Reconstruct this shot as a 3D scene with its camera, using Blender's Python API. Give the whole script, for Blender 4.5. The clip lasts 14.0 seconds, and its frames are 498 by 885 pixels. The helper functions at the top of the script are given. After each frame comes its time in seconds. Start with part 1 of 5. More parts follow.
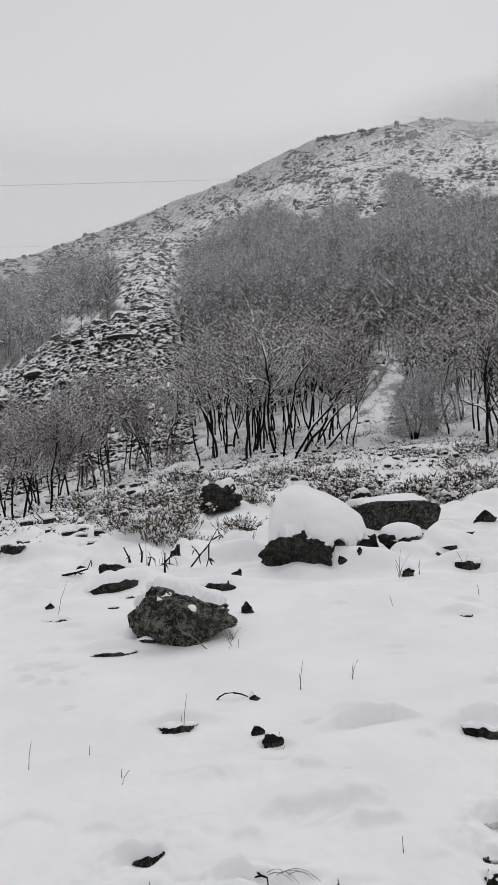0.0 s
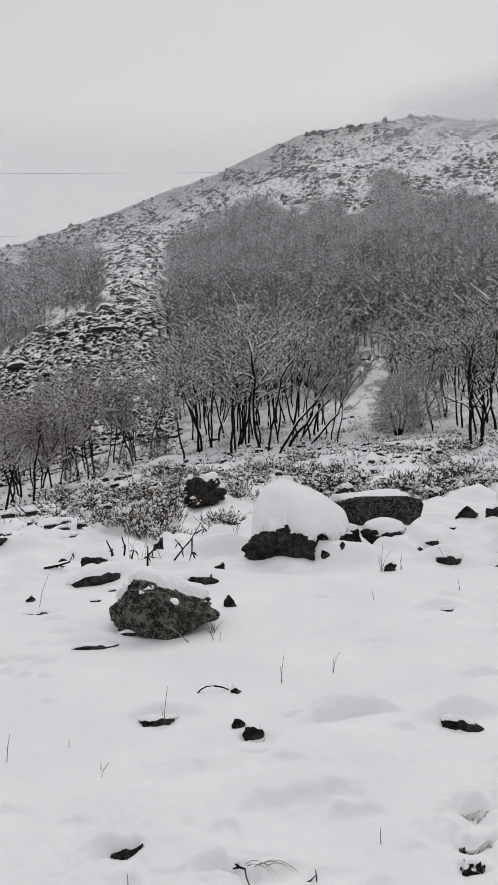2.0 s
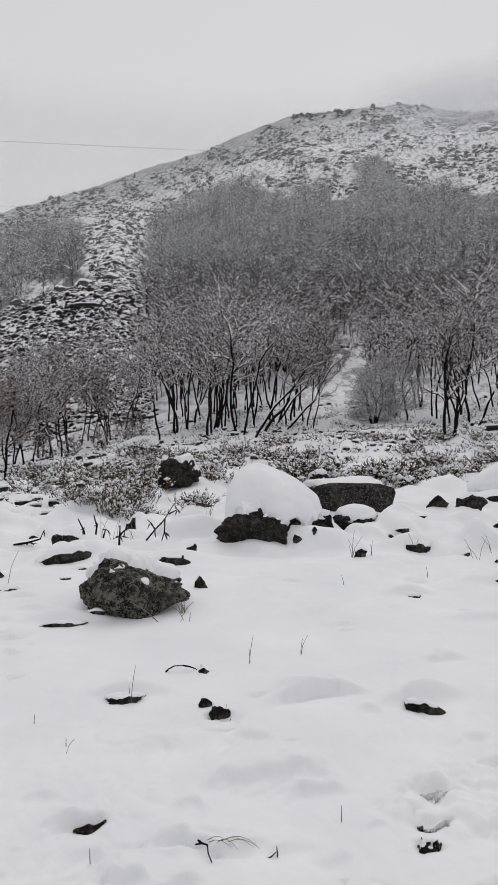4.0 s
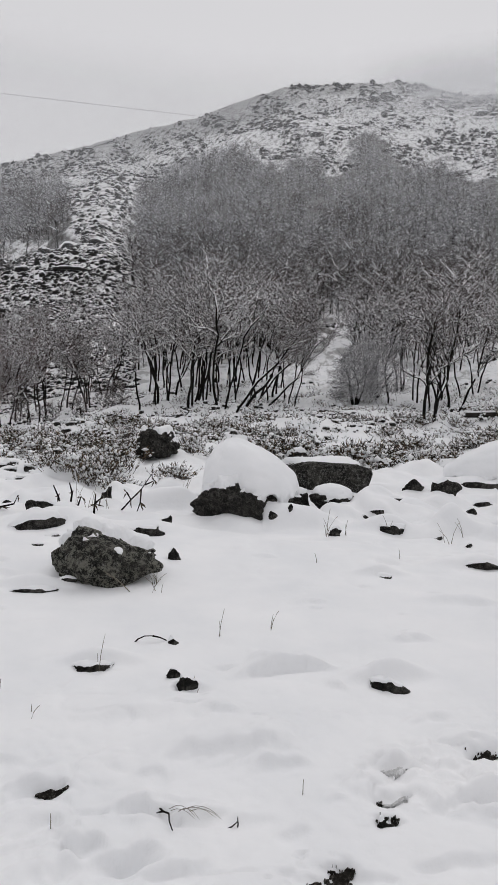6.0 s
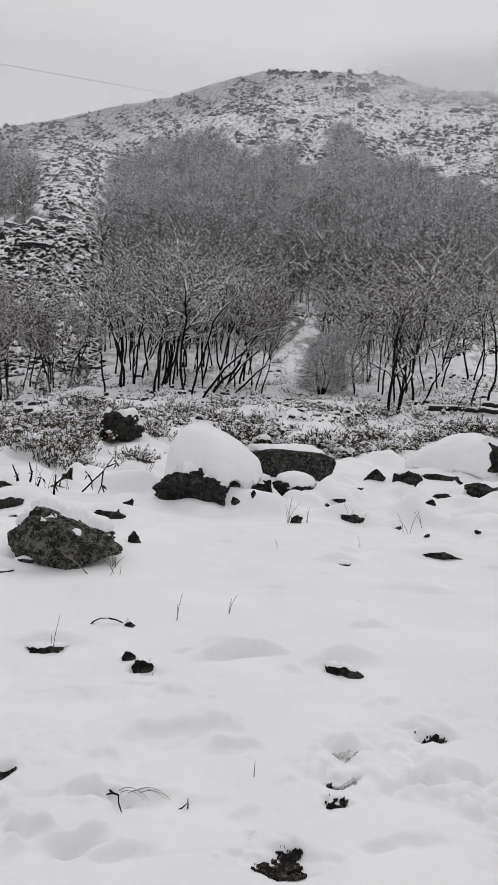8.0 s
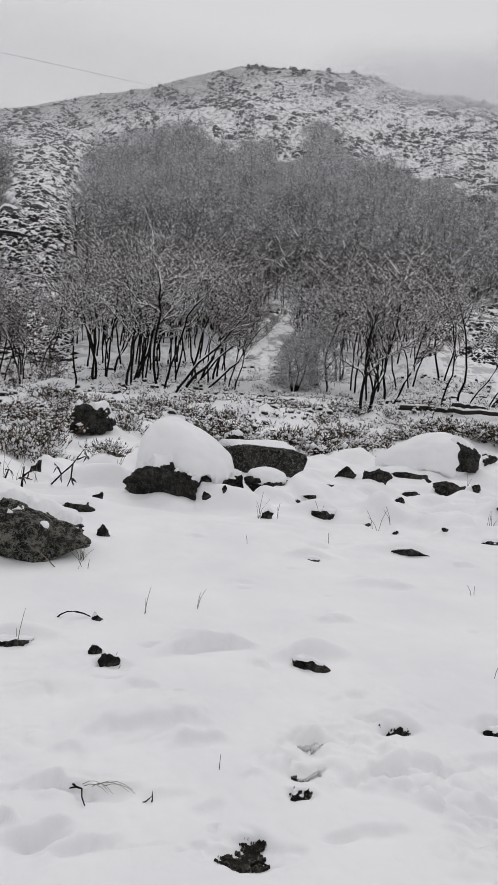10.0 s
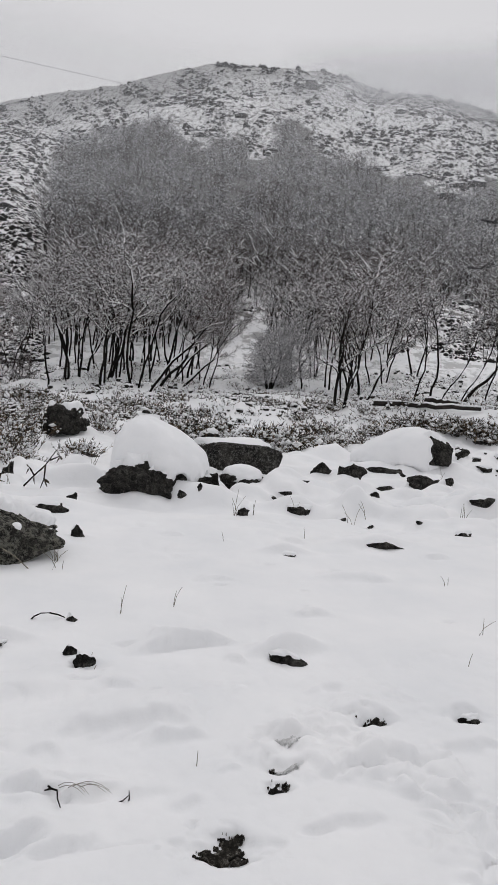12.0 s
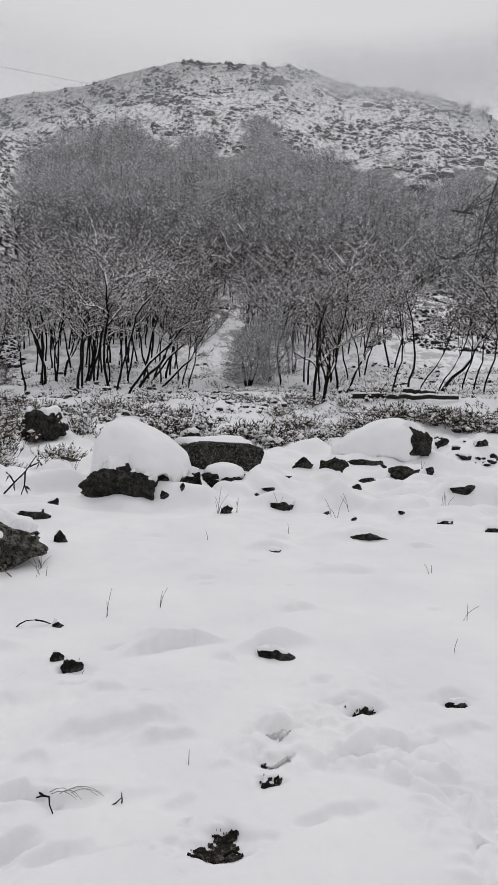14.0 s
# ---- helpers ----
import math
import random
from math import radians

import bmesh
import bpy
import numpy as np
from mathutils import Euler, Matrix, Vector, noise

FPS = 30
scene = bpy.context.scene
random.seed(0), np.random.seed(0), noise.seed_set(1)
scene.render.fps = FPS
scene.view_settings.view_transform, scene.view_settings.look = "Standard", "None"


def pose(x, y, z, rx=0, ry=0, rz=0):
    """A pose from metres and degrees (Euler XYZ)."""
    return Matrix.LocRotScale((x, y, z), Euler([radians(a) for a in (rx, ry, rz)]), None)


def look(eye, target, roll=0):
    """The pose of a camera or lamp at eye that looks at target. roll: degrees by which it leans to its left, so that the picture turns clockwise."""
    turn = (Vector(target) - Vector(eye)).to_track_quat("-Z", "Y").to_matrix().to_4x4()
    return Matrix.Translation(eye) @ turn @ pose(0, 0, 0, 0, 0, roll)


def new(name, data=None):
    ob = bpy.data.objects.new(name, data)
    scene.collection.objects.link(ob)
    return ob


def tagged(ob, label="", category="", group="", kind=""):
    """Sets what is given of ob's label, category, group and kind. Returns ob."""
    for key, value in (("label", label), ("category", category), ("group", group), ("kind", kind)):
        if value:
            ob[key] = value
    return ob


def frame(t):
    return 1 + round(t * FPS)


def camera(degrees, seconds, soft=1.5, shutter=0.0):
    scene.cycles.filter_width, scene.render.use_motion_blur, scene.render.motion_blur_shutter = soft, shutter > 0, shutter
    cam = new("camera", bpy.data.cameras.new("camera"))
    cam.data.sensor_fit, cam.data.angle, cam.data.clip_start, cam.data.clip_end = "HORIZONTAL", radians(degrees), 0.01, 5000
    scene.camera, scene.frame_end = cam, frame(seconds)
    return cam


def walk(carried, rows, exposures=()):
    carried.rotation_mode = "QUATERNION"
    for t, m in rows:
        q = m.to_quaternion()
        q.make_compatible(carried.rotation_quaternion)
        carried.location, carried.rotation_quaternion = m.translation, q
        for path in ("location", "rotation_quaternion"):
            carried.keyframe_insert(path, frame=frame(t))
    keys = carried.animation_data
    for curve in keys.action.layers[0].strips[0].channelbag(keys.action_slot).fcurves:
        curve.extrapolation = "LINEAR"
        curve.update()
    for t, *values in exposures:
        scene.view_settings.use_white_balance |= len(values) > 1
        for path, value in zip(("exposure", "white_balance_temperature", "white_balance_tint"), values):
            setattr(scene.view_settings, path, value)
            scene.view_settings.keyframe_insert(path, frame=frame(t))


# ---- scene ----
cam = camera(43.89, 14.0)
PATH = [
    (0, (0.001, -0.003, 1.597), (0.600, 19.988, 1.595), -3.56),
    (0.5, (-0.002, 0.005, 1.594), (0.824, 19.986, 1.340), -2.91),
    (1, (0.002, 0.009, 1.595), (0.796, 19.990, 1.225), -2.86),
    (1.5, (0.006, 0.007, 1.594), (0.829, 19.987, 1.276), -2.90),
    (2, (0.009, 0.006, 1.588), (1.081, 19.977, 1.387), -2.93),
    (2.5, (0.008, 0.007, 1.586), (1.412, 19.957, 1.437), -2.76),
    (3, (0.008, -0.001, 1.585), (1.676, 19.928, 1.402), -2.26),
    (5.5, (0.008, 0.055, 1.569), (2.118, 19.880, -0.016), 1.52),
    (6, (0.009, 0.053, 1.572), (2.491, 19.838, 0.026), 2.11),
    (6.5, (0.010, 0.057, 1.566), (2.806, 19.802, 0.046), 2.70),
    (7, (0.014, 0.064, 1.561), (3.163, 19.743, -0.115), 3.57),
    (7.5, (0.021, 0.063, 1.560), (3.298, 19.717, -0.163), 3.60),
    (8, (0.028, 0.074, 1.552), (3.620, 19.657, -0.351), 4.20),
    (10.5, (0.038, 0.078, 1.538), (4.699, 19.431, -0.402), 5.57),
    (11, (0.043, 0.079, 1.535), (4.912, 19.383, -0.375), 5.60),
    (11.5, (0.045, 0.075, 1.536), (5.074, 19.337, -0.388), 5.28),
    (12, (0.053, 0.077, 1.527), (5.276, 19.285, -0.411), 4.69),
    (12.5, (0.055, 0.068, 1.529), (5.288, 19.281, -0.335), 3.97),
    (13, (0.058, 0.069, 1.528), (5.387, 19.247, -0.429), 3.57),
    (13.5, (0.060, 0.065, 1.529), (5.580, 19.187, -0.438), 2.92),
    (14, (0.065, 0.066, 1.526), (5.856, 19.106, -0.453), 2.44),
]
walk(cam, [(t, look(eye, target, roll)) for t, eye, target, roll in PATH], exposures=((0.0, 0.05, 6500, 11.5), (14.0, 0.05, 6500, 11.5)))

# ---- world, light ----
world = bpy.data.worlds.new("overcast")
scene.world = world
world.use_nodes = True
wn, wl = world.node_tree.nodes, world.node_tree.links
wn.clear()
w_out = wn.new("ShaderNodeOutputWorld")
w_bg = wn.new("ShaderNodeBackground")
w_sky = wn.new("ShaderNodeTexSky")
w_sky.sky_type, w_sky.sun_disc = "NISHITA", False
w_sky.sun_elevation, w_sky.sun_rotation = radians(52), radians(20)
w_grey = wn.new("ShaderNodeHueSaturation")
w_grey.inputs["Saturation"].default_value = 0.12
w_grey.inputs["Value"].default_value = 0.09
wl.new(w_sky.outputs[0], w_grey.inputs["Color"])
w_geo = wn.new("ShaderNodeTexCoord")
w_sep = wn.new("ShaderNodeSeparateXYZ")
wl.new(w_geo.outputs["Generated"], w_sep.inputs[0])
w_ramp = wn.new("ShaderNodeValToRGB")      # cloud deck: brighter towards the zenith
w_ramp.color_ramp.elements[0].position, w_ramp.color_ramp.elements[0].color = 0.0, (0.68, 0.68, 0.70, 1)
w_ramp.color_ramp.elements[1].position, w_ramp.color_ramp.elements[1].color = 1.0, (0.74, 0.74, 0.76, 1)
for pos, val in ((0.20, 0.67), (0.32, 0.675), (0.46, 0.65), (0.58, 0.625), (0.72, 0.65)):
    w_ramp.color_ramp.elements.new(pos).color = (val, val, val * 1.02, 1)
wl.new(w_sep.outputs[2], w_ramp.inputs[0])
w_noise = wn.new("ShaderNodeTexNoise")
w_noise.inputs["Scale"].default_value, w_noise.inputs["Detail"].default_value = 2.5, 4
wl.new(w_geo.outputs["Generated"], w_noise.inputs["Vector"])
w_map = wn.new("ShaderNodeMapRange")
w_map.inputs["To Min"].default_value, w_map.inputs["To Max"].default_value = 0.95, 1.05
wl.new(w_noise.outputs[0], w_map.inputs[0])
w_mul = wn.new("ShaderNodeMix")
w_mul.data_type, w_mul.blend_type = "RGBA", "MULTIPLY"
w_mul.inputs[0].default_value = 1.0
wl.new(w_ramp.outputs[0], w_mul.inputs[6])
wl.new(w_map.outputs[0], w_mul.inputs[7])
w_mix = wn.new("ShaderNodeMix")
w_mix.data_type = "RGBA"
w_mix.inputs[0].default_value = 0.12
wl.new(w_mul.outputs[2], w_mix.inputs[6])
wl.new(w_grey.outputs[0], w_mix.inputs[7])
wl.new(w_mix.outputs[2], w_bg.inputs[0])
w_bg.inputs[1].default_value = 1.0
wl.new(w_bg.outputs[0], w_out.inputs[0])

sun_data = bpy.data.lights.new("sun", "SUN")
sun_data.energy, sun_data.angle, sun_data.color = 0.5, radians(35), (1.0, 0.985, 0.96)
sun = new("sun", sun_data)
sun.matrix_world = pose(0, 0, 60, -38, 0, -20)


# ---- materials ----
def material(name, build):
    m = bpy.data.materials.new(name)
    m.use_nodes = True
    n, l = m.node_tree.nodes, m.node_tree.links
    p = n["Principled BSDF"]
    build(n, l, p)
    return m


def nz(n, l, scale, detail=4, rough=0.55, coords="Object"):
    c = n.new("ShaderNodeTexCoord")
    x = n.new("ShaderNodeTexNoise")
    x.inputs["Scale"].default_value, x.inputs["Detail"].default_value, x.inputs["Roughness"].default_value = scale, detail, rough
    l.new(c.outputs[coords], x.inputs["Vector"])
    return x.outputs[0]


def ramp(n, l, src, stops):
    r = n.new("ShaderNodeValToRGB")
    e = r.color_ramp.elements
    while len(e) < len(stops):
        e.new(0.5)
    for k, (pos, col) in zip(e, stops):
        k.position, k.color = pos, (*col, 1)
    l.new(src, r.inputs[0])
    return r.outputs[0]


def mixc(n, l, fac, a, b, mode="MIX"):
    m = n.new("ShaderNodeMix")
    m.data_type, m.blend_type = "RGBA", mode
    for s, v in ((m.inputs[0], fac), (m.inputs[6], a), (m.inputs[7], b)):
        if hasattr(v, "is_linked"):
            l.new(v, s)
        elif isinstance(v, float):
            s.default_value = v
        else:
            s.default_value = (*v, 1)
    return m.outputs[2]


def bump(n, l, p, src, strength, dist):
    b = n.new("ShaderNodeBump")
    b.inputs["Strength"].default_value, b.inputs["Distance"].default_value = strength, dist
    l.new(src, b.inputs["Height"])
    old = p.inputs["Normal"]
    if old.is_linked:
        l.new(old.links[0].from_socket, b.inputs["Normal"])
    l.new(b.outputs[0], p.inputs["Normal"])


def build_snow(n, l, p):
    col = ramp(n, l, nz(n, l, 1.3, 5), [(0.3, (0.80, 0.81, 0.825)), (0.7, (0.88, 0.88, 0.885))])
    l.new(col, p.inputs["Base Color"])
    p.inputs["Roughness"].default_value = 0.75
    p.inputs["Specular IOR Level"].default_value = 0.2
    bump(n, l, p, nz(n, l, 9.0, 6, 0.6), 0.35, 0.02)
    bump(n, l, p, nz(n, l, 90.0, 3, 0.6), 0.25, 0.004)


def build_ground(n, l, p):
    """Snow over a stony hillside: earth and heather show through in thin places up the slope."""
    snow = ramp(n, l, nz(n, l, 1.3, 5), [(0.3, (0.80, 0.81, 0.825)), (0.7, (0.88, 0.88, 0.885))])
    earth = ramp(n, l, nz(n, l, 3.0, 5, 0.7), [(0.3, (0.030, 0.027, 0.023)), (0.55, (0.085, 0.075, 0.062)), (0.75, (0.15, 0.14, 0.12))])
    geo = n.new("ShaderNodeTexCoord")
    length = n.new("ShaderNodeVectorMath")
    length.operation = "LENGTH"
    l.new(geo.outputs["Object"], length.inputs[0])
    stretch = n.new("ShaderNodeMapping")
    stretch.inputs["Scale"].default_value = (0.8, 0.36, 0.2)
    downhill = n.new("ShaderNodeVectorRotate")
    downhill.rotation_type = "Z_AXIS"
    downhill.inputs["Angle"].default_value = radians(14)
    l.new(geo.outputs["Object"], downhill.inputs["Vector"])
    l.new(downhill.outputs[0], stretch.inputs[0])
    patch = n.new("ShaderNodeTexNoise")
    patch.inputs["Scale"].default_value, patch.inputs["Detail"].default_value, patch.inputs["Roughness"].default_value = 0.95, 6, 0.78
    l.new(stretch.outputs[0], patch.inputs["Vector"])
    bare = ramp(n, l, patch.outputs[0], [(0.50, (0, 0, 0)), (0.56, (0.85, 0.85, 0.85))])
    up = n.new("ShaderNodeMapRange")
    up.inputs["From Min"].default_value, up.inputs["From Max"].default_value = 24.0, 60.0
    l.new(length.outputs["Value"], up.inputs[0])
    fac = n.new("ShaderNodeMath")
    fac.operation = "MULTIPLY"
    l.new(bare, fac.inputs[0])
    l.new(up.outputs[0], fac.inputs[1])
    # a darker mottled colour mixed in where the wood stands
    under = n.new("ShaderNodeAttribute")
    under.attribute_name = "wood_dark"
    dark_mottle = ramp(n, l, nz(n, l, 1.6, 6, 0.75), [(0.38, (0.022, 0.020, 0.018)), (0.62, (0.06, 0.056, 0.052)), (0.74, (0.40, 0.40, 0.40))])
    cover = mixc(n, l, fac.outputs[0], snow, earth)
    l.new(mixc(n, l, under.outputs["Fac"], cover, dark_mottle), p.inputs["Base Color"])
    p.inputs["Roughness"].default_value = 0.75
    p.inputs["Specular IOR Level"].default_value = 0.2
    bump(n, l, p, nz(n, l, 7.0, 6, 0.6), 0.35, 0.02)
    bump(n, l, p, nz(n, l, 70.0, 4, 0.65), 0.2, 0.004)


def rock_builder(low, high, lichen_colour, pale_from):
    """Weathered granite; low, high: where lichen begins and covers; pale_from: how rare the palest crusts are."""
    def build(n, l, p):
        base = ramp(n, l, nz(n, l, 5.0, 8, 0.8), [(0.34, (0.003, 0.003, 0.003)), (0.5, (0.024, 0.023, 0.0215)), (0.66, (0.085, 0.08, 0.074))])
        fine = ramp(n, l, nz(n, l, 50.0, 5, 0.8), [(0.35, (0.3, 0.3, 0.3)), (0.65, (2.0, 2.0, 1.95))])
        base = mixc(n, l, 1.0, base, fine, "MULTIPLY")
        lichen = ramp(n, l, nz(n, l, 17.0, 8, 0.85), [(low, (0, 0, 0)), (high, (0.9, 0.9, 0.9))])
        base = mixc(n, l, lichen, base, lichen_colour)
        pale = ramp(n, l, nz(n, l, 31.0, 6, 0.8), [(pale_from, (0, 0, 0)), (pale_from + 0.04, (1, 1, 1))])
        base = mixc(n, l, pale, base, (0.32, 0.32, 0.29))
        l.new(base, p.inputs["Base Color"])
        p.inputs["Roughness"].default_value = 0.9
        p.inputs["Specular IOR Level"].default_value = 0.15
        bump(n, l, p, nz(n, l, 9.0, 8, 0.75), 1.0, 0.12)
        bump(n, l, p, nz(n, l, 60.0, 5, 0.75), 1.0, 0.02)
    return build


def build_hillrock(n, l, p):
    base = ramp(n, l, nz(n, l, 1.7, 6, 0.7), [(0.3, (0.010, 0.010, 0.010)), (0.6, (0.035, 0.033, 0.031)), (0.8, (0.09, 0.086, 0.08))])
    l.new(base, p.inputs["Base Color"])
    p.inputs["Roughness"].default_value = 0.95
    p.inputs["Specular IOR Level"].default_value = 0.12


def build_bark(n, l, p):
    base = ramp(n, l, nz(n, l, 8.0, 6, 0.7), [(0.3, (0.004, 0.0035, 0.003)), (0.6, (0.014, 0.012, 0.0105)), (0.8, (0.045, 0.039, 0.035))])
    l.new(base, p.inputs["Base Color"])
    p.inputs["Roughness"].default_value = 0.95
    p.inputs["Specular IOR Level"].default_value = 0.12
    bump(n, l, p, nz(n, l, 25.0, 4, 0.7), 0.7, 0.02)


def build_twig(n, l, p):
    oi = n.new("ShaderNodeNewGeometry")
    base = ramp(n, l, oi.outputs["Random Per Island"], [(0.0, (0.045, 0.037, 0.035)), (0.6, (0.13, 0.113, 0.108)), (1.0, (0.32, 0.305, 0.30))])
    l.new(base, p.inputs["Base Color"])
    p.inputs["Roughness"].default_value = 0.95
    p.inputs["Specular IOR Level"].default_value = 0.12


def build_russet(n, l, p):
    oi = n.new("ShaderNodeNewGeometry")
    base = ramp(n, l, oi.outputs["Random Per Island"], [(0.0, (0.035, 0.022, 0.020)), (0.6, (0.095, 0.060, 0.055)), (1.0, (0.17, 0.12, 0.11))])
    l.new(base, p.inputs["Base Color"])
    p.inputs["Roughness"].default_value = 0.95
    p.inputs["Specular IOR Level"].default_value = 0.12


def build_darktwig(n, l, p):
    oi = n.new("ShaderNodeNewGeometry")
    base = ramp(n, l, oi.outputs["Random Per Island"], [(0.0, (0.020, 0.015, 0.0135)), (0.6, (0.068, 0.046, 0.043)), (1.0, (0.20, 0.165, 0.158))])
    l.new(base, p.inputs["Base Color"])
    p.inputs["Roughness"].default_value = 0.95
    p.inputs["Specular IOR Level"].default_value = 0.12


def build_hoar(n, l, p):
    oi = n.new("ShaderNodeNewGeometry")
    base = ramp(n, l, oi.outputs["Random Per Island"], [(0.0, (0.16, 0.158, 0.162)), (0.6, (0.38, 0.38, 0.392)), (1.0, (0.70, 0.70, 0.72))])
    l.new(base, p.inputs["Base Color"])
    p.inputs["Roughness"].default_value = 0.95


def build_frost(n, l, p):
    oi = n.new("ShaderNodeNewGeometry")
    base = ramp(n, l, oi.outputs["Random Per Island"], [(0.0, (0.10, 0.096, 0.096)), (0.6, (0.40, 0.395, 0.40)), (1.0, (0.80, 0.80, 0.81))])
    l.new(base, p.inputs["Base Color"])
    p.inputs["Roughness"].default_value = 0.95


def build_leaf(n, l, p):
    oi = n.new("ShaderNodeNewGeometry")
    base = ramp(n, l, oi.outputs["Random Per Island"], [(0.0, (0.012, 0.011, 0.009)), (0.50, (0.040, 0.034, 0.026)), (0.78, (0.11, 0.082, 0.055)), (0.9, (0.24, 0.185, 0.12)), (1.0, (0.14, 0.065, 0.045))])
    l.new(base, p.inputs["Base Color"])
    p.inputs["Roughness"].default_value = 0.9
    p.inputs["Specular IOR Level"].default_value = 0.12


def build_grass(n, l, p):
    l.new(ramp(n, l, nz(n, l, 20.0, 3), [(0.3, (0.10, 0.088, 0.066)), (0.7, (0.25, 0.22, 0.17))]), p.inputs["Base Color"])
    p.inputs["Roughness"].default_value = 0.8


def build_soil(n, l, p):
    l.new(ramp(n, l, nz(n, l, 45.0, 6, 0.75), [(0.3, (0.006, 0.006, 0.005)), (0.52, (0.03, 0.027, 0.023)), (0.62, (0.14, 0.13, 0.115)), (0.72, (0.5, 0.5, 0.49))]), p.inputs["Base Color"])
    p.inputs["Roughness"].default_value = 0.95
    p.inputs["Specular IOR Level"].default_value = 0.12
    bump(n, l, p, nz(n, l, 40.0, 6, 0.75), 0.9, 0.02)


def build_slush(n, l, p):
    l.new(ramp(n, l, nz(n, l, 30.0, 6, 0.75), [(0.32, (0.42, 0.415, 0.41)), (0.5, (0.62, 0.62, 0.62)), (0.62, (0.82, 0.82, 0.825))]), p.inputs["Base Color"])
    p.inputs["Roughness"].default_value = 0.5
    bump(n, l, p, nz(n, l, 40.0, 5, 0.7), 0.7, 0.01)


def build_wood(n, l, p):
    l.new(ramp(n, l, nz(n, l, 9.0, 6, 0.7), [(0.3, (0.010, 0.009, 0.008)), (0.7, (0.045, 0.04, 0.035))]), p.inputs["Base Color"])
    p.inputs["Roughness"].default_value = 0.9
    p.inputs["Specular IOR Level"].default_value = 0.12


def build_steel(n, l, p):
    l.new(ramp(n, l, nz(n, l, 4.0, 4), [(0.3, (0.10, 0.103, 0.108)), (0.7, (0.18, 0.18, 0.19))]), p.inputs["Base Color"])
    p.inputs["Roughness"].default_value, p.inputs["Metallic"].default_value = 0.6, 0.3


def build_dark_steel(n, l, p):
    l.new(ramp(n, l, nz(n, l, 4.0, 4), [(0.3, (0.02, 0.021, 0.023)), (0.7, (0.05, 0.05, 0.053))]), p.inputs["Base Color"])
    p.inputs["Roughness"].default_value = 0.6


def build_insulator(n, l, p):
    l.new(ramp(n, l, nz(n, l, 9.0, 3), [(0.3, (0.012, 0.012, 0.013)), (0.7, (0.03, 0.028, 0.03))]), p.inputs["Base Color"])
    p.inputs["Roughness"].default_value = 0.35


SNOW, GROUND, ROCK, HILLROCK = (material(a, b) for a, b in (("snow", build_snow), ("snowy_ground", build_ground), ("dark_rock", rock_builder(0.53, 0.62, (0.15, 0.145, 0.13), 0.645)), ("hill_rock", build_hillrock)))
BARK, TWIG, LEAF, GRASS = (material(a, b) for a, b in (("bark", build_bark), ("twig", build_twig), ("scrub_leaf", build_leaf), ("dry_grass", build_grass)))
LICHENED = material("lichened_rock", rock_builder(0.495, 0.55, (0.30, 0.295, 0.25), 0.57))
SPOTTED = material("spotted_rock", rock_builder(0.515, 0.59, (0.22, 0.215, 0.20), 0.60))
DARKTWIG = material("dark_twig", build_darktwig)
RUSSET, FROST = material("russet_twig", build_russet), material("frosted_twig", build_frost)
HOAR = material("hoar_twig", build_hoar)
DARKSTEEL = material("dull_steel", build_dark_steel)
SOIL, SLUSH, WOOD, STEEL, INSUL = (material(a, b) for a, b in (("wet_soil", build_soil), ("trodden_slush", build_slush), ("weathered_wood", build_wood), ("galvanised_steel", build_steel), ("insulator_glaze", build_insulator)))


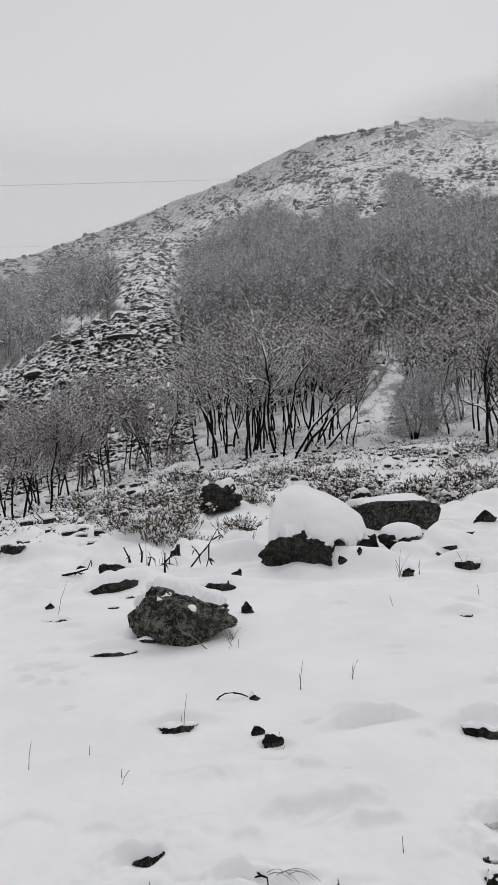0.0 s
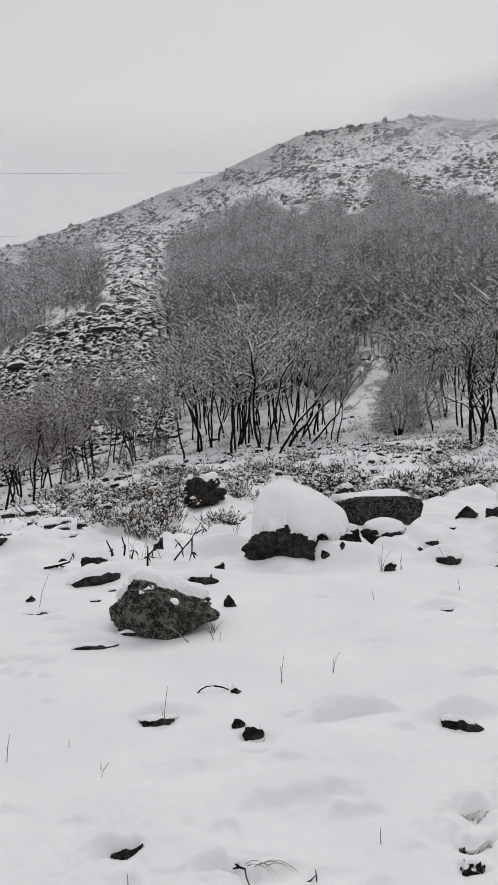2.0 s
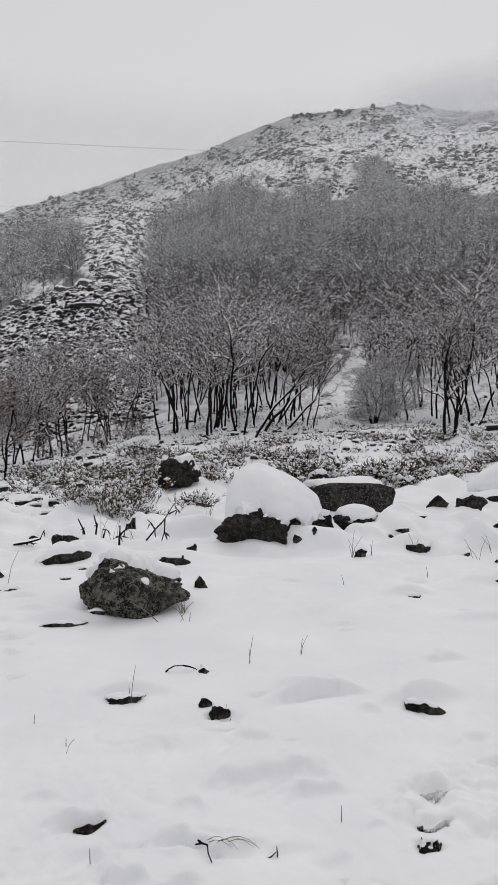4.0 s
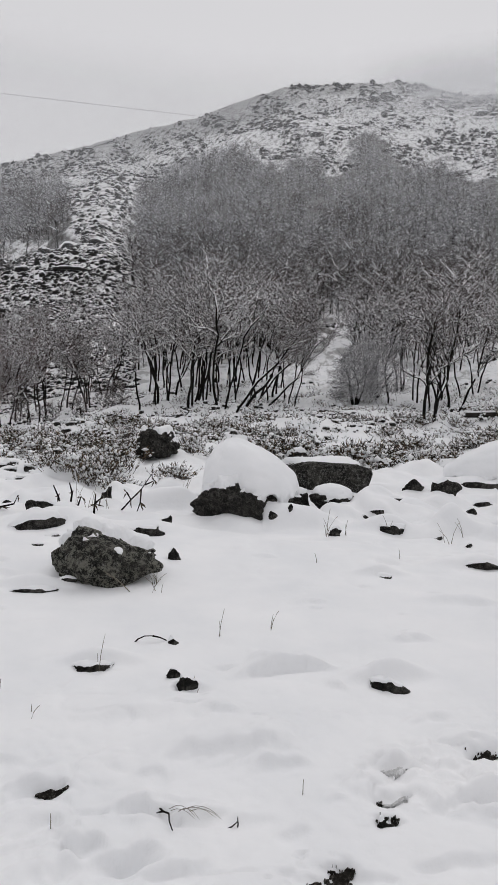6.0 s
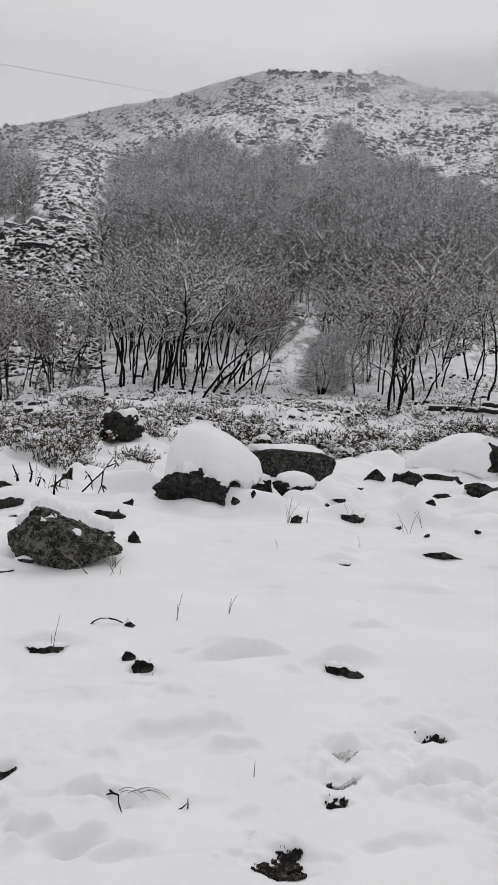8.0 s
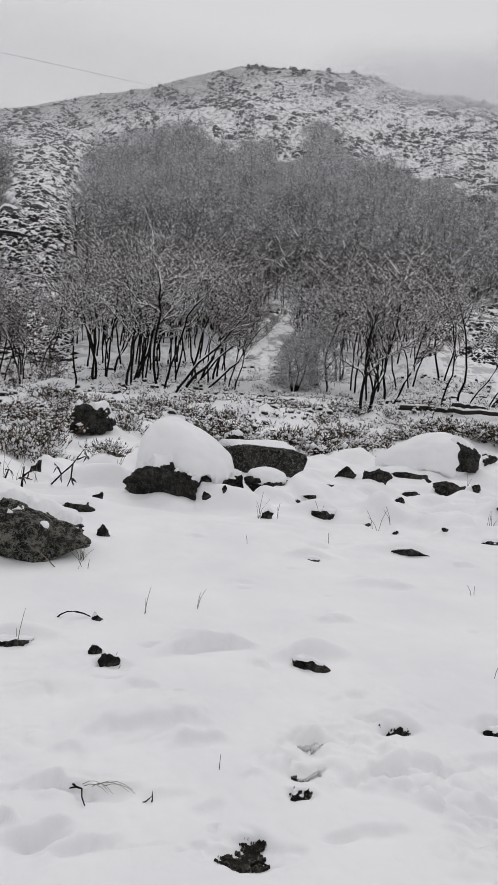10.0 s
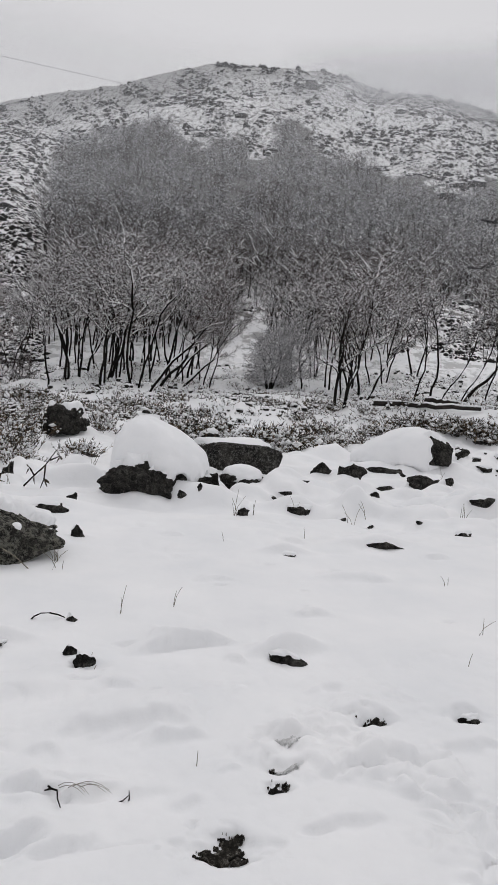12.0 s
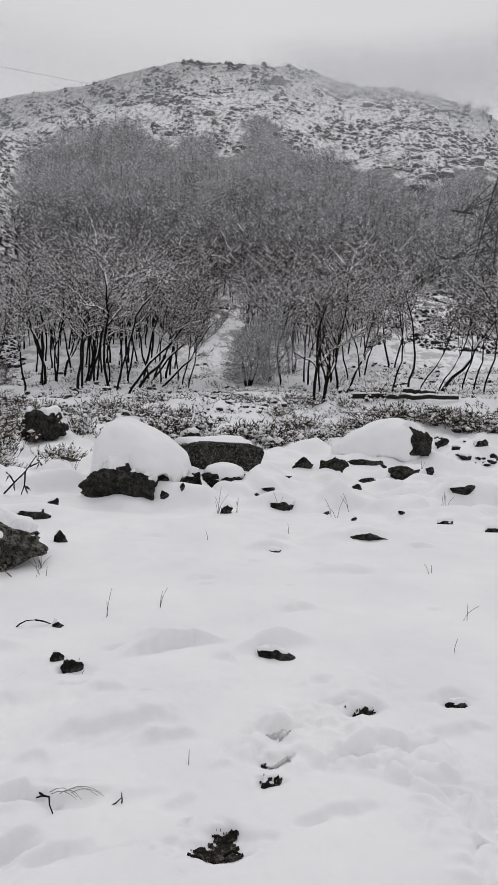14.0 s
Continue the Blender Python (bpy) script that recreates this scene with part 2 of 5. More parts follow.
def mist_material(name, radius, thin, cloud):
    """Mist that scatters light; thin: share of light it catches everywhere, cloud: as much again in the bank at the summit."""
    m = bpy.data.materials.new(name)
    m.use_nodes = True
    n, l = m.node_tree.nodes, m.node_tree.links
    n.clear()
    out, mix, half = n.new("ShaderNodeOutputMaterial"), n.new("ShaderNodeMixShader"), n.new("ShaderNodeMixShader")
    clear, diff, trans = n.new("ShaderNodeBsdfTransparent"), n.new("ShaderNodeBsdfDiffuse"), n.new("ShaderNodeBsdfTranslucent")
    for s in (diff, trans):
        s.inputs["Color"].default_value = (0.93, 0.945, 0.97, 1)
    l.new(diff.outputs[0], half.inputs[1])
    l.new(trans.outputs[0], half.inputs[2])
    c = n.new("ShaderNodeTexCoord")
    sep = n.new("ShaderNodeSeparateXYZ")
    l.new(c.outputs["Object"], sep.inputs[0])
    climb = n.new("ShaderNodeMath")
    climb.operation = "DIVIDE"
    climb.inputs[1].default_value = radius
    l.new(sep.outputs[2], climb.inputs[0])
    wisp = n.new("ShaderNodeTexNoise")
    wisp.inputs["Scale"].default_value, wisp.inputs["Detail"].default_value = 6.0 / radius, 4
    l.new(c.outputs["Object"], wisp.inputs["Vector"])
    add = n.new("ShaderNodeMath")
    add.operation = "MULTIPLY_ADD"
    add.inputs[1].default_value = 0.07
    l.new(wisp.outputs[0], add.inputs[0])
    l.new(climb.outputs[0], add.inputs[2])
    up = n.new("ShaderNodeMapRange")
    up.interpolation_type = "SMOOTHSTEP"
    up.inputs["From Min"].default_value, up.inputs["From Max"].default_value = CLOUD_LOW, CLOUD_HIGH
    l.new(add.outputs[0], up.inputs[0])
    side = n.new("ShaderNodeMapRange")
    side.interpolation_type = "SMOOTHSTEP"
    side.inputs["From Min"].default_value, side.inputs["From Max"].default_value = 0.23 * radius, 0.40 * radius
    l.new(sep.outputs[0], side.inputs[0])
    bank = n.new("ShaderNodeMath")
    bank.operation = "MULTIPLY"
    l.new(up.outputs[0], bank.inputs[0])
    l.new(side.outputs[0], bank.inputs[1])
    top = n.new("ShaderNodeMapRange")
    top.interpolation_type = "SMOOTHSTEP"
    top.inputs["From Min"].default_value, top.inputs["From Max"].default_value = 0.555, 0.455
    l.new(climb.outputs[0], top.inputs[0])
    total = n.new("ShaderNodeMath")
    total.operation = "MULTIPLY_ADD"
    total.inputs[1].default_value, total.inputs[2].default_value = cloud, thin
    l.new(bank.outputs[0], total.inputs[0])
    faded = n.new("ShaderNodeMath")
    faded.operation = "MULTIPLY"
    l.new(total.outputs[0], faded.inputs[0])
    l.new(top.outputs[0], faded.inputs[1])
    l.new(faded.outputs[0], mix.inputs[0])
    l.new(clear.outputs[0], mix.inputs[1])
    l.new(half.outputs[0], mix.inputs[2])
    l.new(mix.outputs[0], out.inputs[0])
    return m


# ---- mesh helpers ----


def hash2(ix, iy, seed):
    h = (ix.astype(np.int64) * 374761393 + iy.astype(np.int64) * 668265263 + seed * 1274126177) & 0xFFFFFFFF
    h = ((h ^ (h >> 13)) * 1103515245) & 0xFFFFFFFF
    return ((h ^ (h >> 16)) & 0xFFFF) / 65535.0


def vnoise(x, y, seed=0):
    """Value noise from -1 to 1 on arrays."""
    ix, iy = np.floor(x), np.floor(y)
    fx, fy = x - ix, y - iy
    fx, fy = fx * fx * (3 - 2 * fx), fy * fy * (3 - 2 * fy)
    a, b = hash2(ix, iy, seed), hash2(ix + 1, iy, seed)
    c, d = hash2(ix, iy + 1, seed), hash2(ix + 1, iy + 1, seed)
    return 2 * ((a * (1 - fx) + b * fx) * (1 - fy) + (c * (1 - fx) + d * fx) * fy) - 1


def fbm(x, y, seed=0, octaves=4):
    return sum(vnoise(x * 2**k, y * 2**k, seed + 17 * k) * 0.5**k for k in range(octaves))


def smooth(a, b, x):
    t = np.clip((x - a) / (b - a), 0, 1)
    return t * t * (3 - 2 * t)


def mesh_of(name, verts, faces, mats, index=None, soft=False):
    """A mesh from arrays: verts (n, 3), faces (m, 3 or 4)."""
    verts, faces = np.asarray(verts, np.float32), np.asarray(faces, np.int32)
    me = bpy.data.meshes.new(name)
    k = faces.shape[1]
    me.vertices.add(len(verts))
    me.vertices.foreach_set("co", verts.ravel())
    me.loops.add(faces.size)
    me.loops.foreach_set("vertex_index", faces.ravel())
    me.polygons.add(len(faces))
    me.polygons.foreach_set("loop_start", np.arange(0, faces.size, k, dtype=np.int32))
    me.polygons.foreach_set("loop_total", np.full(len(faces), k, np.int32))
    for m in mats:
        me.materials.append(m)
    if index is not None:
        me.polygons.foreach_set("material_index", np.asarray(index, np.int32))
    me.polygons.foreach_set("use_smooth", np.full(len(faces), soft))
    me.update(calc_edges=True)
    return me


def part(name, me, parent, label=""):
    ob = new(name, me)
    ob.parent = parent
    return tagged(ob, label)


def thing(name, m, label, category, group=""):
    ob = new(name)
    ob.matrix_basis = m
    ob.empty_display_size = 0.1
    return tagged(ob, label, category, group)


def tubes(p0, p1, r0, r1, sides=5):
    """Tapered prisms, open at both ends: verts and triangles."""
    p0, p1 = np.asarray(p0, float), np.asarray(p1, float)
    d = p1 - p0
    d /= np.linalg.norm(d, axis=1, keepdims=True) + 1e-9
    ref = np.where(np.abs(d[:, 2:]) > 0.9, [[1.0, 0, 0]], [[0, 0, 1.0]])
    u = np.cross(d, ref)
    u /= np.linalg.norm(u, axis=1, keepdims=True)
    v = np.cross(d, u)
    ang = np.arange(sides) * 2 * np.pi / sides
    ring = u[:, None] * np.cos(ang)[None, :, None] + v[:, None] * np.sin(ang)[None, :, None]
    lo = p0[:, None] + ring * np.asarray(r0)[:, None, None]
    hi = p1[:, None] + ring * np.asarray(r1)[:, None, None]
    verts = np.concatenate([lo, hi], 1).reshape(-1, 3)
    k = np.arange(sides)
    j = (k + 1) % sides
    one = np.concatenate([np.stack([k, j, j + sides], 1), np.stack([k, j + sides, k + sides], 1)])
    faces = (one[None] + (np.arange(len(p0)) * 2 * sides)[:, None, None]).reshape(-1, 3)
    return verts, faces


def spikes(p0, p1, r0):
    """Three-sided tapered twigs that run out to a point."""
    p0, p1 = np.asarray(p0, float), np.asarray(p1, float)
    d = p1 - p0
    d /= np.linalg.norm(d, axis=1, keepdims=True) + 1e-9
    ref = np.where(np.abs(d[:, 2:]) > 0.9, [[1.0, 0, 0]], [[0, 0, 1.0]])
    u = np.cross(d, ref)
    u /= np.linalg.norm(u, axis=1, keepdims=True)
    v = np.cross(d, u)
    ang = np.arange(3) * 2 * np.pi / 3 + np.pi / 2
    ring = u[:, None] * np.cos(ang)[None, :, None] + v[:, None] * np.sin(ang)[None, :, None]
    verts = np.concatenate([p0[:, None] + ring * np.asarray(r0)[:, None, None], p1[:, None]], 1).reshape(-1, 3)
    one = np.array([[0, 1, 3], [1, 2, 3], [2, 0, 3]])
    faces = (one[None] + (np.arange(len(p0)) * 4)[:, None, None]).reshape(-1, 3)
    return verts, faces


def joined(pieces):
    """Several (verts, faces, material number) as one."""
    vs, fs, ms, at = [], [], [], 0
    for v, f, m in pieces:
        vs.append(v)
        fs.append(f + at)
        ms.append(np.full(len(f), m) if np.isscalar(m) else m)
        at += len(v)
    return np.concatenate(vs), np.concatenate(fs), np.concatenate(ms)


def scattered(template, places, scales, turns, tilt=None):
    """Copies of one (verts, faces, mats) at places, joined."""
    v, f, m = template
    c, s = np.cos(turns)[:, None], np.sin(turns)[:, None]
    sc = np.asarray(scales, float)
    sc = sc[:, None] * np.ones(3) if sc.ndim == 1 else sc
    x, y, z = (v[None, :, k] * sc[:, None, k] for k in range(3))
    out = np.stack([x * c - y * s, x * s + y * c, z], -1)
    if tilt is not None:
        out[..., 0] += out[..., 2] * tilt[:, None, 0]
        out[..., 1] += out[..., 2] * tilt[:, None, 1]
    out += places[:, None]
    faces = f[None] + (np.arange(len(places)) * len(v))[:, None, None]
    return out.reshape(-1, 3), faces.reshape(-1, 3), np.tile(m, len(places))


def ball(level):
    bm = bmesh.new()
    bmesh.ops.create_icosphere(bm, subdivisions=level, radius=1.0)
    v = np.array([p.co[:] for p in bm.verts])
    f = np.array([[q.index for q in p.verts] for p in bm.faces])
    bm.free()
    return v, f


def pipe(points, radii, sides=5):
    """One bent rod through points: verts and triangles, closed at both ends."""
    p, radii = np.asarray(points, float), np.asarray(radii, float)
    d = np.gradient(p, axis=0)
    d /= np.linalg.norm(d, axis=1, keepdims=True) + 1e-9
    ref = np.where(np.abs(d[:, 2:]) > 0.9, [[1.0, 0, 0]], [[0, 0, 1.0]])
    u = np.cross(d, ref)
    u /= np.linalg.norm(u, axis=1, keepdims=True)
    v = np.cross(d, u)
    ang = np.arange(sides) * 2 * np.pi / sides
    ring = u[:, None] * np.cos(ang)[None, :, None] + v[:, None] * np.sin(ang)[None, :, None]
    verts = (p[:, None] + ring * radii[:, None, None]).reshape(-1, 3)
    n = len(p)
    i, j = np.meshgrid(np.arange(n - 1), np.arange(sides), indexing="ij")
    k = (j + 1) % sides
    a, b, c, e = i * sides + j, i * sides + k, (i + 1) * sides + k, (i + 1) * sides + j
    faces = np.concatenate([np.stack([a, b, c], -1).reshape(-1, 3), np.stack([a, c, e], -1).reshape(-1, 3)])
    ends = [[0, q + 1, q] for q in range(1, sides - 1)] + [[(n - 1) * sides, (n - 1) * sides + q, (n - 1) * sides + q + 1] for q in range(1, sides - 1)]
    return verts, np.concatenate([faces, np.array(ends)])


BALLS = {k: ball(k) for k in (1, 2, 3, 4, 5)}
OCTA = (np.array([[1.0, 0, 0], [0, 1.0, 0], [-1.0, 0, 0], [0, -1.0, 0], [0, 0, 1.0], [0, 0, -1.0]]), np.array([[0, 1, 4], [1, 2, 4], [2, 3, 4], [3, 0, 4], [1, 0, 5], [2, 1, 5], [3, 2, 5], [0, 3, 5]]))


# ---- the land ----
DEG = np.degrees
SKY_AZ = [-90, -45, -30, -19.3, -14.5, -9.0, -4.3, 1.1, 6.5, 10.1, 13.3, 18.4, 21.4, 23.4, 25.4, 28.3, 31.2, 33.1, 35.9, 48, 90]
SKY_EL = [2, 7, 12, 16.5, 18.1, 19.7, 21.2, 22.7, 24.5, 25.6, 26.0, 25.9, 25.4, 24.9, 24.5, 24.4, 23.7, 22.8, 21.8, 15, 2]
FOOT_AZ = [-90, -30, -19, -13, -8, -3, 2, 11, 16, 20, 23, 26, 30, 37, 90]
FOOT_Z = [-1.5, -1.3, -0.75, -0.05, 0.45, 0.75, 0.92, 0.98, 1.2, 1.05, 0.9, 1.2, 1.5, 1.55, 1.5]
SPUR_AZ = [-60, -30, -19.9, -16.1, -12.3, -9.5, -6.3, -4.0, 0]
SPUR_EL = [1, 3, 6.7, 9.6, 11.4, 12.3, 12.9, 12.0, 9]
RISE = ([0.0, 0.05, 0.12, 0.26, 0.40, 0.55, 0.78, 1.0], [0.0, 0.13, 0.29, 0.52, 0.66, 0.78, 0.92, 1.0])
CREST, FOOT_R = 310.0, 28.0
# soft swellings and hollows of the snow: x, y, half width, half depth, height
SWELLS = [
    (0.35, 2.75, 0.45, 0.22, 0.05), (2.2, 4.6, 0.3, 0.12, 0.05), (1.9, 5.32, 0.25, 0.1, 0.06), (2.9, 5.62, 0.34, 0.16, 0.09), (-0.5, 5.45, 0.5, 0.3, 0.12),
    (-0.36, 3.62, 0.2, 0.08, 0.06), (1.26, 3.3, 0.2, 0.1, 0.07), (0.03, 2.28, 0.2, 0.08, 0.035), (0.3, 2.24, 0.14, 0.06, 0.025),
    (1.42, 2.6, 0.2, 0.1, 0.02), (1.92, 2.6, 0.2, 0.1, 0.025), (-1.06, 5.02, 0.3, 0.1, 0.06), (-1.45, 7.15, 0.5, 0.25, 0.12), (-0.2, 6.95, 0.45, 0.16, 0.11),
    (-1.1, 7.4, 0.4, 0.25, 0.12), (1.35, 7.75, 0.36, 0.16, 0.16), (1.7, 7.55, 0.3, 0.14, 0.12), (0.95, 7.1, 0.45, 0.25, -0.03), (2.35, 7.6, 0.4, 0.2, 0.12),
    (2.9, 8.6, 0.5, 0.3, 0.2), (3.4, 8.9, 0.5, 0.3, 0.2), (3.3, 9.6, 0.7, 0.4, 0.25), (2.75, 7.55, 0.3, 0.15, 0.12), (3.7, 7.6, 0.4, 0.2, 0.14),
    (0.1, 8.9, 0.7, 0.5, 0.12), (-0.2, 8.2, 0.4, 0.3, 0.14), (4.45, 8.75, 0.4, 0.2, 0.14), (5.65, 7.85, 0.45, 0.22, 0.14), (5.3, 12.6, 1.2, 0.7, 0.18),
    (3.6, 11.6, 1.6, 0.7, 0.26), (1.6, 11.4, 1.2, 0.6, 0.2), (0.0, 10.6, 0.8, 0.5, 0.14), (7.6, 11.2, 1.0, 0.5, 0.2), (-2.3, 8.7, 0.5, 0.25, 0.1), (-3.6, 10.7, 0.6, 0.3, 0.1),
    (1.2, 1.6, 0.4, 0.25, 0.04), (0.1, 1.75, 0.3, 0.2, 0.04), (2.2, 3.2, 0.5, 0.3, 0.04), (-0.1, 3.05, 0.35, 0.16, 0.05),
]
STONES = [  # x, y, half width, half height, seed, turn, cap
    (-1.45, 6.98, 0.32, 0.12, 36, 12, 1), (-1.7, 8.35, 0.17, 0.13, 37, 0, 0), (-0.21, 6.78, 0.29, 0.06, 38, 0, 1), (-0.03, 7.3, 0.08, 0.09, 39, 0, 0), (0.07, 5.76, 0.06, 0.07, 40, 30, 0), (-0.85, 8.7, 0.08, 0.14, 41, 0, 0),
    (-1.75, 5.88, 0.13, 0.03, 42, 0, 1), (-1.17, 6.6, 0.10, 0.025, 73, 5, 1), (-1.26, 6.2, 0.06, 0.02, 74, 0, 1), (-1.95, 6.4, 0.05, 0.04, 59, 0, 0), (-3.69, 10.5, 0.2, 0.06, 44, 0, 0), (-1.04, 4.9, 0.16, 0.035, 45, 4, 1), (-2.3, 9.2, 0.08, 0.05, 60, 0, 0), (-0.80, 5.05, 0.07, 0.025, 46, 10, 1),
    (0.065, 3.42, 0.045, 0.035, 47, 0, 0), (0.05, 3.89, 0.04, 0.03, 72, 20, 0), (0.12, 3.32, 0.055, 0.05, 48, 10, 0), (-0.38, 3.54, 0.12, 0.025, 49, 3, 1), (1.24, 3.18, 0.12, 0.045, 50, -14, 1), (1.91, 2.5, 0.06, 0.025, 51, 0, 1), (0.82, 2.13, 0.04, 0.025, 52, 0, 0),
    (0.32, 9.5, 0.22, 0.1, 53, 0, 1), (1.3, 7.8, 0.06, 0.06, 61, 0, 0), (4.05, 9.95, 0.155, 0.10, 21, -25, 0), (4.52, 9.72, 0.185, 0.12, 22, -10, 0), (5.88, 11.12, 0.42, 0.075, 23, -25, 0), (5.32, 11.1, 0.16, 0.13, 58, 10, 0),
    (5.98, 9.85, 0.27, 0.15, 24, -30, 0), (5.06, 9.42, 0.17, 0.06, 25, -10, 1), (4.46, 8.62, 0.09, 0.045, 26, 0, 0), (6.5, 9.84, 0.09, 0.09, 28, 0, 0), (6.02, 9.07, 0.15, 0.05, 65, 8, 1), (5.66, 7.7, 0.25, 0.07, 27, -8, 1),
    (2.79, 7.37, 0.15, 0.07, 34, -5, 1), (3.29, 7.25, 0.08, 0.035, 35, 0, 1), (4.0, 6.55, 0.05, 0.03, 29, 0, 0), (4.36, 6.15, 0.10, 0.045, 66, -15, 1), (4.52, 5.5, 0.10, 0.055, 30, -20, 1), (3.0, 5.54, 0.18, 0.05, 31, -10, 1),
    (1.90, 5.24, 0.10, 0.03, 32, -18, 1), (1.86, 6.74, 0.08, 0.06, 33, 0, 0), (6.4, 13.5, 0.34, 0.14, 54, 8, 1), (8.85, 12.9, 0.14, 0.13, 55, 0, 0), (9.7, 12.6, 0.2, 0.12, 56, 0, 1), (9.55, 11.9, 0.15, 0.1, 67, 0, 0),
    (2.64, 8.14, 0.06, 0.03, 64, 0, 1), (2.87, 8.2, 0.11, 0.03, 63, 10, 1), (3.2, 8.55, 0.1, 0.035, 62, -10, 1), (3.1, 14.8, 0.4, 0.25, 68, 0, 1), (0.22, 11.9, 0.24, 0.11, 57, 0, 1), (1.27, 7.5, 0.05, 0.06, 69, 0, 0),
    (1.5, 7.52, 0.04, 0.05, 70, 0, 0), (3.55, 6.9, 0.05, 0.03, 71, 0, 0),
]
# sharp lips where the snow has slumped: x, y of the edge, half width, depth of the rise behind, height
LIPS = [
    (0.69, 3.50, 0.26, 0.16, 0.075), (0.60, 3.53, 0.12, 0.12, 0.025), (1.61, 3.86, 0.13, 0.12, 0.04), (0.94, 3.22, 0.05, 0.07, 0.03), (-0.03, 2.55, 0.07, 0.08, 0.025), (-0.45, 2.48, 0.15, 0.12, 0.03),
    (-0.05, 2.32, 0.13, 0.10, 0.045), (0.52, 2.555, 0.12, 0.15, 0.03), (0.28, 3.02, 0.09, 0.10, 0.03), (-0.27, 2.15, 0.10, 0.10, 0.045), (-0.10, 2.09, 0.12, 0.12, 0.05), (0.06, 2.00, 0.12, 0.10, 0.035),
    (0.49, 2.175, 0.06, 0.05, 0.025), (1.43, 2.56, 0.11, 0.08, 0.035), (0.30, 2.69, 0.28, 0.2, 0.03), (0.69, 2.30, 0.05, 0.05, 0.02), (1.9, 2.5, 0.1, 0.08, 0.03), (2.45, 4.55, 0.12, 0.12, 0.03),
    (-1.37, 5.33, 0.14, 0.10, 0.03), (-1.53, 5.04, 0.10, 0.08, 0.03), (-1.64, 4.66, 0.08, 0.06, 0.04), (-1.39, 4.32, 0.05, 0.05, 0.035), (-1.24, 4.30, 0.05, 0.05, 0.03), (-1.54, 4.41, 0.06, 0.06, 0.04),
    (-1.53, 5.70, 0.14, 0.10, 0.03), (-1.0, 2.75, 0.18, 0.08, 0.018), (-0.65, 2.68, 0.10, 0.06, 0.02), (1.1, 4.6, 0.14, 0.10, 0.025), (0.95, 5.9, 0.12, 0.10, 0.03), (1.3, 2.86, 0.12, 0.1, 0.02),
    (1.2, 2.25, 0.16, 0.12, 0.03), (1.75, 2.3, 0.2, 0.15, 0.03), (1.05, 1.95, 0.15, 0.12, 0.03), (2.1, 5.7, 0.15, 0.14, 0.04), (3.4, 5.2, 0.14, 0.13, 0.04), (-0.7, 1.95, 0.16, 0.12, 0.03),
]
# small pillows of snow between the stones
pillow = np.random.default_rng(17)
for k in range(14):
    SWELLS.append((pillow.uniform(2.2, 6.6), pillow.uniform(6.8, 11.0), pillow.uniform(0.2, 0.4), pillow.uniform(0.1, 0.2), pillow.uniform(0.06, 0.14)))
# snow banked up behind each stone that it half hides
SWELLS += [(x, y + 1.0 * w, 1.7 * w, 0.8 * w, (0.6 if y > 3 else 0.3) * h + 0.006) for x, y, w, h, _, _, cap in STONES if cap]
SWELLS += [(x, y + 0.5 * w, 1.5 * w, 0.7 * w, 0.3 * h) for x, y, w, h, _, _, cap in STONES if not cap]
# footprints trodden into the snow: x, y, half width, half length, depth
PRINTS = [
    (0.975, 2.46, 0.10, 0.07, 0.035), (0.89, 2.275, 0.065, 0.04, 0.03), (0.85, 2.16, 0.055, 0.035, 0.035), (1.42, 2.54, 0.12, 0.045, 0.035), (0.73, 2.42, 0.05, 0.04, 0.015), (0.02, 2.31, 0.17, 0.035, 0.035),
    (0.17, 2.24, 0.10, 0.03, 0.025), (0.57, 1.90, 0.13, 0.075, 0.04), (-0.43, 2.44, 0.11, 0.04, 0.02), (1.9, 2.5, 0.12, 0.04, 0.03), (-1.55, 4.75, 0.12, 0.06, 0.05), (-1.35, 4.6, 0.1, 0.05, 0.04), (0.18, 3.28, 0.09, 0.05, 0.03),
]
dents = np.random.default_rng(23)
PRINTS += [(dents.uniform(-1.2, 2.8), dents.uniform(1.8, 5.0), dents.uniform(0.03, 0.08), dents.uniform(0.012, 0.025), dents.uniform(0.012, 0.03)) for _ in range(22)]


def elevation(az, r):
    """Elevation, in degrees from the viewer's stand, of the hillside at a bearing and a distance."""
    foot = DEG(np.arctan2(np.interp(az, FOOT_AZ, FOOT_Z) - 1.6, FOOT_R))
    top = np.interp(az, SKY_AZ, SKY_EL)
    s = np.clip((r - FOOT_R) / (CREST - FOOT_R), 0, 1)
    hill = foot + (top - foot) * np.interp(s, *RISE)
    spur = np.interp(az, SPUR_AZ, SPUR_EL)
    w = smooth(-0.5, -5.0, az)
    near = foot + (spur - foot) * smooth(0, 1, np.clip((r - FOOT_R) / 55, 0, 1)) ** 0.9
    far = spur + (top - spur) * np.clip((r - 95) / (CREST - 95), 0, 1) ** 0.8 - 1.0 * smooth(83, 88, r) * smooth(120, 95, r)
    left = np.where(r < 83, near, np.maximum(far, 0))
    return hill * (1 - w) + left * w


